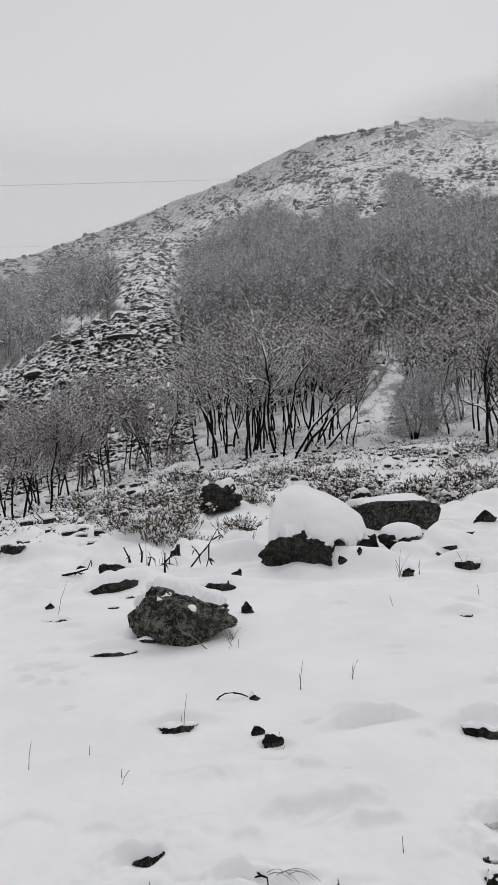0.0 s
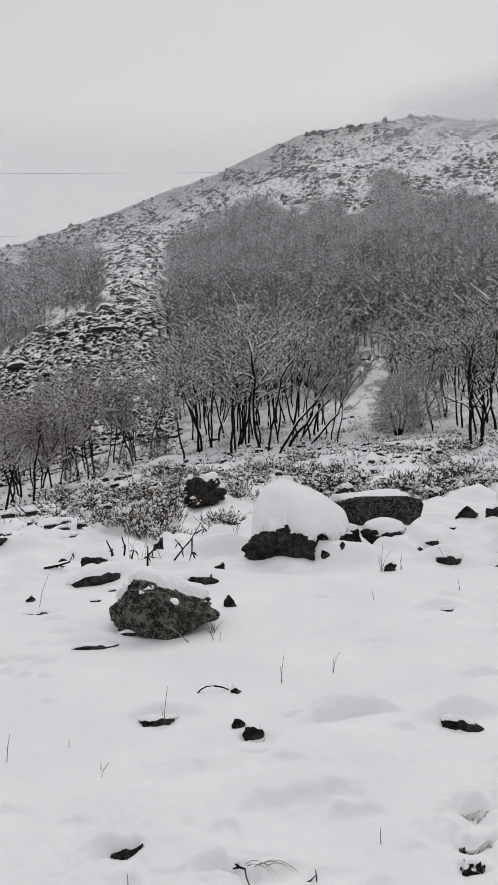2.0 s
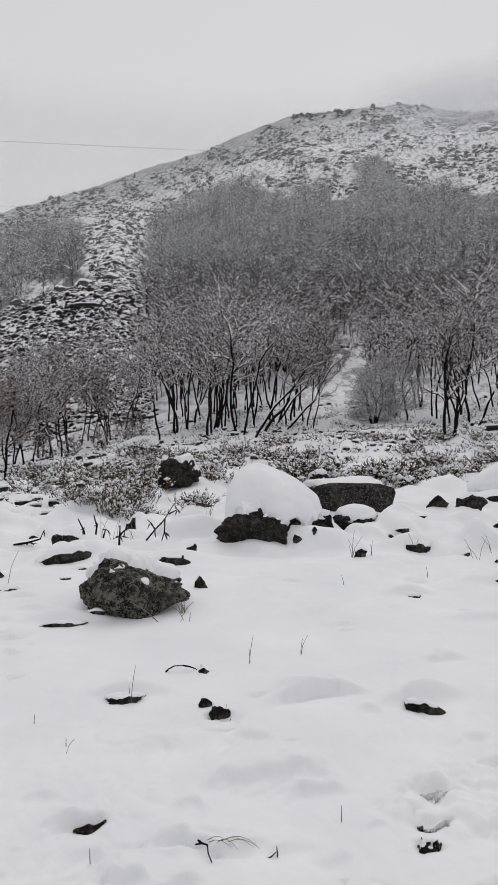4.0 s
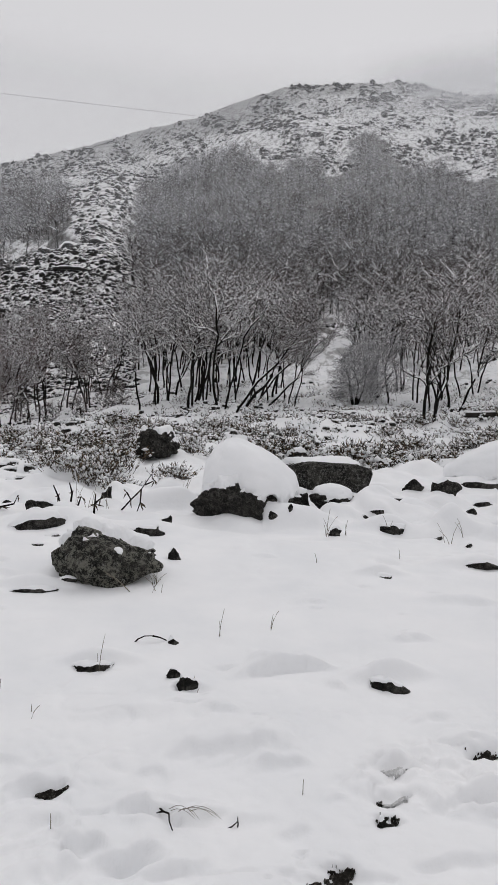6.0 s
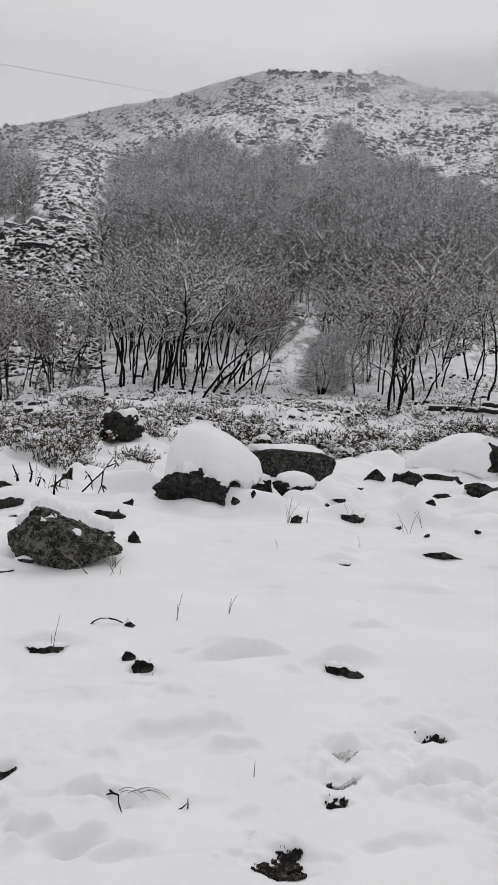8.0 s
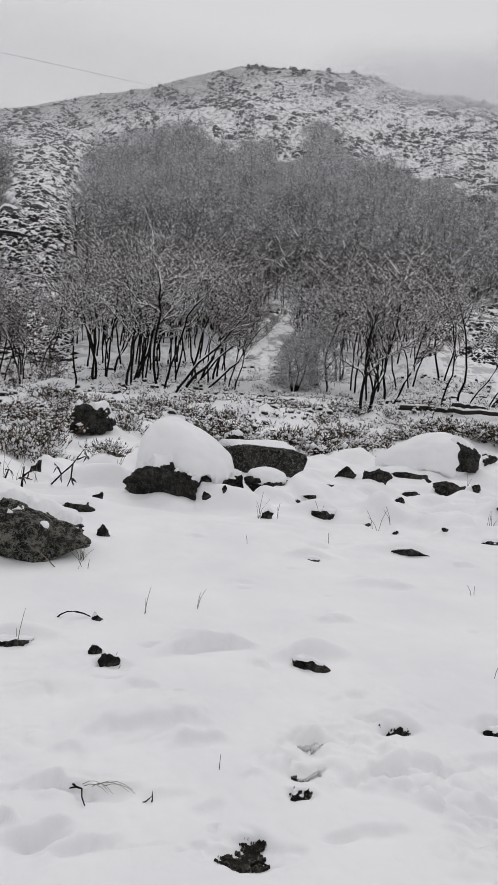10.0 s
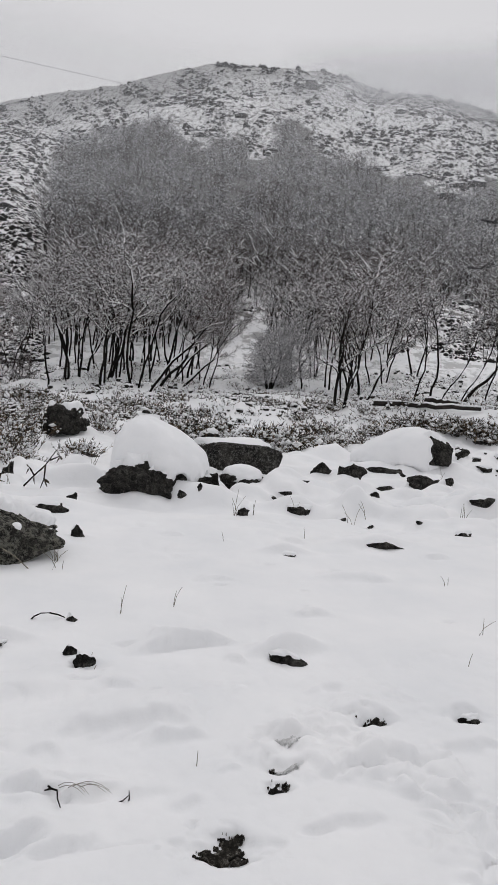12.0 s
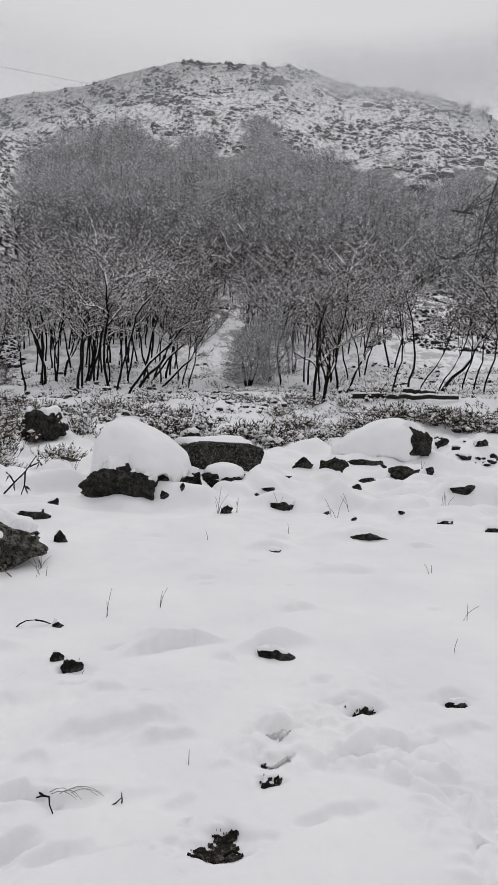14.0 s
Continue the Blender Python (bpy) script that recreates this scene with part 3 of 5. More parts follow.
def land(x, y):
    """Height of the ground."""
    x, y = np.asarray(x, float), np.asarray(y, float)
    r, az = np.hypot(x, y), DEG(np.arctan2(x, y))
    front = smooth(92, 70, np.abs(az - 8))
    foot = np.interp(az, FOOT_AZ, FOOT_Z) * front
    z = foot * smooth(12, FOOT_R, r)
    rr = np.clip(r, FOOT_R, CREST)
    hill = 1.6 + rr * np.tan(np.radians(elevation(az, rr)))
    hill = hill - 0.0016 * np.clip(r - CREST, 0, 150) ** 2 - 0.48 * np.clip(r - CREST - 150, 0, None)
    hill = np.maximum(hill, -2 + 0 * hill)
    z = np.where(r > FOOT_R, z + (hill - z) * front, z)
    rough = smooth(35, 120, r)
    z = z + front * rough * (2.6 * fbm(x / 38, y / 38, 3, 4) + 0.5 * fbm(x / 6, y / 6, 5, 3))
    z = z + smooth(11, 18, r) * 0.22 * fbm(x / 2.3, y / 2.3, 9, 3) * (1 - rough)
    near = smooth(40, 14, r)
    z = z + near * (0.028 * fbm(x / 1.7, y / 1.7, 11, 2) + 0.005 * fbm(x / 0.5, y / 0.5, 13, 3) + 0.008 * fbm(x / 0.16, y / 0.13, 15, 3) * smooth(5, 2.5, r))
    lump = smooth(6.5, 8.5, r) * smooth(30, 12, r)
    z = z + lump * 0.22 * np.clip(fbm(x / 0.9, y / 0.6, 21, 3), 0, 1)
    calm = smooth(-0.2, 0.5, fbm(x / 1.6, y / 1.2, 25, 2))
    pillows = 0.040 * np.abs(vnoise(x / 0.62, y / 0.40, 27)) + 0.030 * np.abs(vnoise(x / 0.24, y / 0.17, 29)) + 0.012 * np.abs(vnoise(x / 0.10, y / 0.08, 31)) * smooth(4, 2.5, r)
    z = z + near * (0.15 + (0.95 + 0.9 * smooth(5, 3, r)) * calm) * (pillows - 0.022) * smooth(0.6, 1.4, r) * (0.7 + 0.3 * smooth(5, 8, r)) + lump * (0.16 * np.abs(vnoise(x / 0.75, y / 0.5, 33)) - 0.20)
    # trodden stretch by the path: kicked lumps, and thin broken edges in the crust
    wx, wy = x + 0.05 * fbm(x / 0.2, y / 0.2, 71, 3), y + 0.05 * fbm(x / 0.2, y / 0.2, 73, 3)
    trod = np.exp(-(((x - 0.8) / 1.6) ** 2) - ((y - 2.0) / 0.75) ** 2) * smooth(-0.25, 0.35, fbm(x / 0.5, y / 0.4, 75, 2))
    crust = np.exp(-((vnoise(wx / 0.33, wy / 0.26, 77) / 0.07) ** 2)) * smooth(-0.1, 0.4, fbm(x / 0.35, y / 0.3, 79, 2))
    z = z + trod * (0.085 * np.abs(fbm(wx / 0.15, wy / 0.12, 81, 3)) - 0.018 * crust) - 0.010 * crust * smooth(8, 4, r) * smooth(0.1, 0.5, fbm(x / 1.1, y / 0.9, 83, 2))
    for cx, cy, a, b, h in SWELLS:
        if cy < 6.6 and h > 0:      # the near ones drop more sharply towards the path
            b = np.where(y < cy, 0.45 * b, b)
            h = 1.15 * h
        z = z + h * np.exp(-(((x - cx) / a) ** 2) - ((y - cy) / b) ** 2)
    ragged = 0.035 * fbm(x / 0.11, y / 0.3, 85, 3)
    for cx, cy, a, b, h in LIPS:
        e = y - cy + ragged + 0.25 * (x - cx) ** 2 / a
        z = z + np.exp(-(((x - cx) / a) ** 4)) * (h * smooth(-0.018, 0.016, e) * np.exp(-((np.clip(e, 0, None) / b) ** 2)) - 0.25 * h * np.exp(-(((e + 0.035) / 0.03) ** 2)))
    for cx, cy, a, b, h in PRINTS:
        q = ((x - cx) / a) ** 2 + ((y - cy) / b) ** 2
        q = q * (1 + 0.6 * fbm(x / 0.07, y / 0.05, 35, 3))
        z = z - h * np.exp(-(np.abs(q) ** 1.6)) + 0.10 * h * np.exp(-(((q - 1.9) / 0.8) ** 2))
    return z


def gz(x, y):
    return float(land(np.array([x]), np.array([y]))[0])


def open_ground(az, el, r):
    """Where no trees stand on the hill."""
    top = np.interp(az, [-25, -19.4, -15.0, -10.6, -9.6, -9.0, -5.2, -3.7, -2.6, -0.4, 2.4, 6.2, 6.8, 8.9, 10.4, 12.6, 13.2, 15.2, 15.5, 17.0, 19.7, 21.3, 26.2, 29, 30.1, 32.2, 35, 45], [13.5, 14.8, 15.8, 17.6, 17.0, 10, 11, 16.2, 17.9, 19.2, 20.0, 20.6, 19.3, 19.5, 20.4, 20.4, 18.5, 18.4, 22.2, 22.1, 20.0, 19.3, 18.8, 18.4, 17.4, 17.1, 17.4, 15])
    low = np.interp(az, [-25, -14, -9, -5, -3.5, -3, 60], [5.0, 10.8, 12.6, 13.2, 12.0, -5, -5])
    path = (np.abs(az - 13.8 - 0.2 * el) < 2.0 - 0.1 * el) & (el < 6.4)
    fold = (np.abs(az - 16.3 - 0.65 * (el - 7.5)) < 0.4) & (el > 6.5) & (el < 11)
    right = (az > 27.5) & (el < 7.5 + 0.25 * (az - 27))
    return (el > top) | (el < low) | path | fold | right


def polar_sheet():
    front = np.arange(-32, 52.01, 0.31)
    rest = np.arange(56, 328, 8.0)
    az = np.radians(np.concatenate([front, rest]))
    r = np.concatenate([[0.02], np.geomspace(0.5, 1.5, 24), np.geomspace(1.507, 7, 380), np.geomspace(7.04, 12, 110), np.geomspace(12.15, 340, 250), np.geomspace(345, 3500, 22)])
    rr, aa = np.meshgrid(r, az, indexing="ij")
    x, y = rr * np.sin(aa), rr * np.cos(aa)
    verts = np.stack([x, y, land(x, y)], -1).reshape(-1, 3)
    n, m = len(r), len(az)
    i, j = np.meshgrid(np.arange(n - 1), np.arange(m), indexing="ij")
    k = (j + 1) % m
    faces = np.stack([i * m + j, (i + 1) * m + j, (i + 1) * m + k, i * m + k], -1).reshape(-1, 4)
    return verts, faces


gv, gf = polar_sheet()
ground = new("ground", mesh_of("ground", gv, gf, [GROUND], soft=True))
sx, sy = gv[:, 0], gv[:, 1]
sr, saz = np.hypot(sx, sy), DEG(np.arctan2(sx, sy))
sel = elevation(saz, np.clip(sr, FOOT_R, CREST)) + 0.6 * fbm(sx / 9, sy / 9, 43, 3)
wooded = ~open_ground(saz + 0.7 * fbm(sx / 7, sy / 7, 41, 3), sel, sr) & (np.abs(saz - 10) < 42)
# ground colour darkened under the wood, so less white shows between trees
wood_dark = np.where(wooded, smooth(58, 85, sr) * smooth(285, 262, sr) * 0.85, 0.0)
ground.data.attributes.new("wood_dark", "FLOAT", "POINT").data.foreach_set("value", wood_dark.astype(np.float32))
tagged(ground, "snow-covered stony field rising into a steep rocky hillside", "ground", kind="structure")

# ---- mist on the hill ----
CLOUD_LOW, CLOUD_HIGH = 0.425, 0.51


def mist_sheet(radius, m):
    az = np.radians(np.linspace(-75, 95, 60))
    zs = np.array([-6.0, 420.0])
    aa, zz = np.meshgrid(az, zs)
    verts = np.stack([radius * np.sin(aa), radius * np.cos(aa), zz], -1).reshape(-1, 3)
    n, k = len(zs), len(az)
    i, j = np.meshgrid(np.arange(n - 1), np.arange(k - 1), indexing="ij")
    faces = np.stack([i * k + j, i * k + j + 1, (i + 1) * k + j + 1, (i + 1) * k + j], -1).reshape(-1, 4)
    ob = new("mist", mesh_of("mist", verts, faces, [m], soft=True))
    return tagged(ob, "thin grey winter mist before the hillside", "mist", "mist", "structure")


for radius, thin, cloud in ((75, 0.10, 0.0), (125, 0.13, 0.0), (185, 0.06, 0.17), (220, 0.03, 0.20), (250, 0.03, 0.20), (275, 0.03, 0.20), (297, 0.03, 0.20)):
    mist_sheet(radius, mist_material("mist", radius, thin, cloud))


# ---- rocks ----
def rock_shape(seed, level, size, flat=0.35, rough=0.22, cuts=(0.62, 0.9), box=1.0):
    """A weathered stone: a ball cut by random planes, roughened; half sizes along x, y, z; its foot is cut near z = 0."""
    r = np.random.default_rng(seed)
    v, f = BALLS[level]
    v = np.sign(v) * np.abs(v) ** box
    for _ in range(9):
        d = r.normal(size=3)
        d /= np.linalg.norm(d)
        cut = r.uniform(*cuts)
        over = np.maximum(v @ d - cut, 0)
        v -= over[:, None] * d * (1 - flat * 0.4)
    off = Vector(r.uniform(0, 90, 3))
    bumps = np.array([noise.fractal(Vector(p) * 1.6 + off, 0.9, 2.1, 5) for p in v])
    v *= (1 + rough * bumps)[:, None]
    v = v * np.asarray(size)
    return v, f


def snow_on(v, f, size, seed, thick, start=0.3, lean=(0.0, 0.5), ragged=0.4):
    """Snow lying on a stone: its upper skin raised where it is flat enough to hold, sunk into the stone elsewhere.
    lean: the way towards which more of it has kept."""
    r = np.random.default_rng(seed)
    me = bpy.data.meshes.new("skin")
    me.from_pydata(v.tolist(), [], f.tolist())
    nrm = np.zeros(len(v) * 3, np.float32)
    me.vertices.foreach_get("normal", nrm)
    bpy.data.meshes.remove(me)
    nrm = nrm.reshape(-1, 3)
    off = Vector(r.uniform(0, 90, 3))
    wob = np.array([noise.fractal(Vector(p) * (2.2 / max(size)) + off, 0.8, 2.1, 5) for p in v])
    q = v / np.asarray(size)
    hold = smooth(start, start + 0.3, 0.55 * nrm[:, 2] + 0.45 * q[:, 2] + lean[0] * q[:, 0] + lean[1] * q[:, 1] + ragged * wob)
    top = np.clip(hold, 0, 1)
    out = v * (0.93 + 0.07 * top)[:, None]
    round_ = np.sqrt(np.clip(1 - 0.55 * (q[:, 0] ** 2 + q[:, 1] ** 2), 0.05, 1))
    out[:, 2] += top * thick * round_
    out[:, :2] *= (1 + 0.06 * top)[:, None]
    return out


def dome_shape(seed, level, size, skew=0.0, drip=0.45):
    """A thick snow cap: a smooth dome with an uneven hanging rim."""
    r = np.random.default_rng(seed)
    v, f = BALLS[level]
    v = v.copy()
    off = Vector(r.uniform(0, 90, 3))
    a = np.arctan2(v[:, 1], v[:, 0])
    low = np.array([noise.fractal(Vector((math.cos(t) * 2.2, math.sin(t) * 2.2, 0)) + off, 0.8, 2.0, 4) for t in a])
    flat = np.where(v[:, 2] < 0, -0.12 + drip * np.minimum(low - 0.1, 0.25) * np.hypot(v[:, 0], v[:, 1]) + 0.1 * v[:, 2], v[:, 2])
    puff = np.array([noise.fractal(Vector(p) * 1.3 + off, 0.9, 2.0, 3) for p in v])
    v[:, 2] = flat
    v *= (1 + 0.07 * puff)[:, None]
    v[:, 2] *= 1 + skew * v[:, 0]
    return v * np.asarray(size), f


def boulder(name, x, y, size, seed, turn=0.0, rise=0.4, level=4, snow=None, rough=0.22, label="", group="", dome=None, cuts=(0.58, 0.9), box=1.0, skew=0.0, m=None):
    """size: half sizes; rise: how far its middle stands over the snow, in half heights. snow: (thickness, where it starts, the way it leans).
    dome: (dx, dy, dz, half sizes) of a thick cap."""
    ob = thing(name, pose(x, y, gz(x, y), 0, 0, turn), label, "rock", group)
    v, f = rock_shape(seed, level, size, rough=rough, cuts=cuts, box=box)
    v[:, 2] *= 1 - skew * np.clip(v[:, 0] / size[0], -1, 1)      # higher at one end
    lift = np.array([0, 0, size[2] * rise])
    part("stone", mesh_of("stone", v + lift, f, [m or ROCK], soft=False), ob)
    if snow:
        s = snow_on(v, f, size, seed + 50, *snow)
        part("snow_cap", mesh_of("snow_cap", s + lift, f, [SNOW], soft=True), ob, "soft white snow cap")
    if dome:
        s, f = dome_shape(seed + 70, 5, *dome[3:])
        part("snow_cap", mesh_of("snow_cap", s + Vector(dome[:3]), f, [SNOW], soft=True), ob, "soft white snow cap")
    return ob


lichened = boulder("boulder", -0.5, 5.32, (0.46, 0.36, 0.26), 3, 4, 0.40, 5, (0.08, 0.62, (0.05, 0.62), 0.45), 0.24, "dark lichen-covered granite boulder, snow on its top", skew=0.38, m=LICHENED)
for x, z, w in ((-0.04, 0.17, 0.03), (0.08, 0.22, 0.045)):
    v, f = dome_shape(int(900 + 100 * z), 2, (w, w, w * 0.9))
    part("snow_lump", mesh_of("snow_lump", v + np.array([x, -0.30 + 0.5 * (z - 0.15), z]), f, [SNOW], soft=True), lichened, "small lump of snow stuck to the stone")
boulder("boulder", 0.80, 7.86, (0.49, 0.42, 0.33), 5, -6, 0.12, 5, (0.10, 0.60, (0.1, 0.7), 0.7), 0.28, "large dark boulder under a thick dome of snow", "", (0.24, 0.50, 0.30, (0.66, 0.62, 0.60), -0.42, 0.45))
boulder("boulder", 2.68, 10.4, (0.70, 0.36, 0.34), 8, 4, 0.40, 5, (0.10, 0.76, (-0.1, 0.6), 0.15), 0.10, "broad dark boulder spotted with round lichens", box=0.32, cuts=(0.95, 1.3), m=SPOTTED)
boulder("boulder", 1.83, 8.7, (0.20, 0.16, 0.22), 9, 20, 0.6, 4, (0.05, 0.6, (0, 0.5), 0.3), 0.16, "small dark stone between two large boulders", box=0.7)
boulder("boulder", 2.33, 8.62, (0.34, 0.22, 0.17), 12, 3, 0.3, 4, None, 0.2, "low dark stone with a round cap of snow", "", (0.0, 0.05, 0.13, (0.30, 0.24, 0.17)))
boulder("boulder", -0.36, 14.9, (0.54, 0.44, 0.42), 16, 0, 0.45, 5, (0.10, 0.58, (0.25, 0.35), 0.6), 0.30, "rugged black boulder among scrub, patched with snow", cuts=(0.55, 0.9))
boulder("boulder", 7.10, 11.25, (0.36, 0.28, 0.38), 18, -20, 0.45, 5, (0.10, 0.70, (-0.4, 0.4), 0.15), 0.15, "dark split boulder end beside a snow drift", box=0.75)
boulder("boulder", 6.42, 11.75, (0.80, 0.50, 0.34), 19, -20, 0.1, 4, None, 0.15, "boulder buried under a long smooth snow dome", "", (0.14, 0.10, 0.12, (1.04, 0.66, 0.68), 0.42))
for x, y, w, h, seed, turn, cap in STONES:
    snow = (0.2 * h + 0.003, 0.18, (0.0, 1.0), 0.45) if cap else (0.015, 0.7, (0.0, 0.6), 0.4)
    boulder("stone", x, y, (1.15 * w, 0.45 * w + 0.3 * h, max(1.5 * h, 0.03)), seed, turn, -0.25 if cap else 0.0, 3 if y > 4 else 4, snow, 0.32, "dark stone half sunk in the snow" + (", white on top" if cap else ""), "stones in the snow", None, (0.42, 0.85))


# ---- trees ----
def kinked(r, p, d, length, steps, bend, rise):
    """Points of a crooked shoot from p along d: straight runs that turn at knees."""
    pts, d = [np.array(p, float)], np.array(d, float)
    for k in range(steps):
        pts.append(pts[-1] + d * length / steps * r.uniform(0.75, 1.25))
        d = d + r.normal(size=3) * bend + [0, 0, rise]
        d /= np.linalg.norm(d)
    return np.array(pts)


def grow(seed, height, lean=(0, 0), stems=1, twigs=700, twig_r=0.006, spread=1.0, stout=1.0, low=0.34, fork=0.22, sides=0.55):
    """Branch pieces of a bare crooked oak: stems (points, radii), limbs (p0, p1, r0, r1, level) and twigs (p0, p1, r)."""
    r = np.random.default_rng(seed)
    limbs, ends, trunks = [], [], []

    def shoot(p, d, length, rad, level):
        steps = (9, 6, 3)[level]
        pts = kinked(r, p, d, length, steps, (0.15, 0.30, 0.36)[level], (0.035, 0.05, 0.03)[level])
        radii = rad * (1 - (0.62, 0.7, 0.75)[level] * np.linspace(0, 1, steps + 1)) + 0.003
        if level == 0:
            trunks.append((pts, radii))
        for k in range(steps):
            limbs.append((pts[k], pts[k + 1], radii[k], radii[k + 1], level))
            if level > 0:
                ends.append((pts[k], pts[k + 1], level))
            grown = (k + 1) / steps
            if level < 2 and grown > (low if level == 0 else 0.2):
                for _ in range(2 if r.random() < sides else 1):
                    a = r.uniform(0, 2 * np.pi)
                    run = pts[k + 1] - pts[k]
                    run /= np.linalg.norm(run)
                    e = run * r.uniform(0.35, 0.85) + np.array([math.cos(a), math.sin(a), 0]) * r.uniform(0.45, 0.85) * spread + [0, 0, r.uniform(-0.05, 0.3)]
                    e /= np.linalg.norm(e)
                    shoot(pts[k + 1], e, length * r.uniform(0.26, 0.46), radii[k + 1] * r.uniform(0.5, 0.72), level + 1)

    for s in range(stems):
        a = 0.3 + 2 * np.pi * s / stems + r.normal() * 0.3
        k = 0.0 if stems == 1 else fork
        d = np.array([lean[0] + k * math.cos(a), lean[1] + k * math.sin(a), 1.0])
        shoot(np.array([0.45 * k * math.cos(a), 0.45 * k * math.sin(a), -0.2]), d / np.linalg.norm(d), height * r.uniform(0.74, 0.92), stout * height * r.uniform(0.0085, 0.0125), 0)
    tw = []
    weights = np.array([1.0 if e[2] == 1 else 2.0 for e in ends])
    for i in r.choice(len(ends), twigs, p=weights / weights.sum()):
        p, q, _ = ends[i]
        b = p + (q - p) * r.random()
        e = (q - p) / np.linalg.norm(q - p) * 0.5 + r.normal(size=3) * 0.75 + [0, 0, 0.15]
        e /= np.linalg.norm(e)
        tw.append((b, b + e * height * r.uniform(0.03, 0.09), twig_r * r.uniform(0.6, 1.2)))
    return trunks, limbs, tw


def tree_meshes(seed, height, snow=0.5, crown=None, cover=1.0, **how):
    """Trunk, limbs, twigs and the snow that lies along them, each a mesh."""
    r = np.random.default_rng(seed + 1000)
    crown = crown or DARKTWIG
    trunks, limbs, tw = grow(seed, height, **how)
    p0, p1 = np.array([b[0] for b in limbs]), np.array([b[1] for b in limbs])
    r0, r1, lv = (np.array([b[k] for b in limbs]) for k in (2, 3, 4))
    t0, t1, tr = np.array([b[0] for b in tw]), np.array([b[1] for b in tw]), np.array([b[2] for b in tw])
    out = [("trunk", mesh_of("trunk", *pipe(pts, radii, 8), [BARK], soft=True)) for pts, radii in trunks]
    trunk = lv == 0
    v2, f2 = tubes(p0[~trunk], p1[~trunk], r0[~trunk], r1[~trunk], 3)
    out.append(("bough", mesh_of("bough", v2, f2, [BARK], soft=True)))
    v, f = spikes(t0, t1, tr)
    out.append(("crown", mesh_of("crown", v, f, [crown])))
    d = p1 - p0
    steep = np.abs(d[:, 2]) / np.linalg.norm(d, axis=1)
    chance = np.where(lv == 0, np.where(steep < 0.88, 0.8, 0.04), np.where(steep < 0.9, snow + 0.25, 0.25 * snow))
    on = (r.random(len(d)) < chance) & (p0[:, 2] > 0.35)
    k = on.sum()
    a, b = r.uniform(0, 0.2, (k, 1)), r.uniform(0.75, 1.0, (k, 1))
    side = np.cross(d[on], np.cross([0.0, 0.0, 1.0], d[on]))       # the upper side of each branch
    side /= np.linalg.norm(side, axis=1, keepdims=True) + 1e-9
    side *= np.sign(side[:, 2:]) + (side[:, 2:] == 0)
    thick = r.uniform(0.6, 1.15, k) * cover
    s0, s1 = 0.62 * r0[on] * thick + 0.009 * cover, 0.62 * r1[on] * thick + 0.007 * cover
    v1, f1 = tubes(p0[on] + d[on] * a + side * (0.62 * r0[on] + 0.35 * s0)[:, None], p0[on] + d[on] * b + side * (0.62 * r1[on] + 0.35 * s1)[:, None], s0, s1, 4)
    d = t1 - t0
    steep = np.abs(d[:, 2]) / np.linalg.norm(d, axis=1)
    on = (steep < 0.65) & (r.random(len(d)) < 0.7 * snow)
    lift = np.array([0, 0, 0.008])
    v2, f2 = spikes(t0[on] + lift, t0[on] + d[on] * 0.75 + lift, tr[on] * 1.7)
    v, f, m = joined([(v1, f1, 0), (v2, f2, 0)])
    out.append(("snow_cover", mesh_of("snow_cover", v, f, [SNOW], soft=True)))
    return out


def tree(meshes, x, y, scale, turn, label, group):
    ob = thing("tree", pose(x, y, gz(x, y) - 0.05, 0, 0, turn), label, "tree", group)
    ob.scale = (scale,) * 3
    for name, me in meshes:
        p = part(name, me, ob, "white snow lying along the branches" if name == "snow_cover" else "")
        if name != "trunk":
            tagged(p, kind="stuff")
    return ob


UPRIGHT = [tree_meshes(100 + k, 5.9, twigs=950, snow=0.7, cover=1.35, stout=0.85, low=0.44, lean=(0.05, 0), stems=1 + (k % 3 == 2)) for k in range(6)]
LEANING = [tree_meshes(120 + k, 6.0, twigs=1100, lean=(0.50 + 0.08 * k, 0.0), spread=0.6, snow=0.6, cover=1.2, low=0.45) for k in range(4)]
BUSHY = [tree_meshes(140 + k, 3.0, twigs=3600, stems=5, twig_r=0.007, spread=1.2, snow=0.25, stout=0.55, low=0.15, cover=0.6, fork=0.45, sides=0.0, lean=(0.25 * k, 0)) for k in range(2)]
RUDDY = [tree_meshes(180 + k, 5.0, twigs=2200, crown=RUSSET, stems=1 + k % 2, snow=0.7, cover=1.0) for k in range(2)]
LIGHT = [tree_meshes(160 + k, 5.6, twigs=560, twig_r=0.009, snow=0.7, cover=1.45, stout=0.78, low=0.46) for k in range(6)]


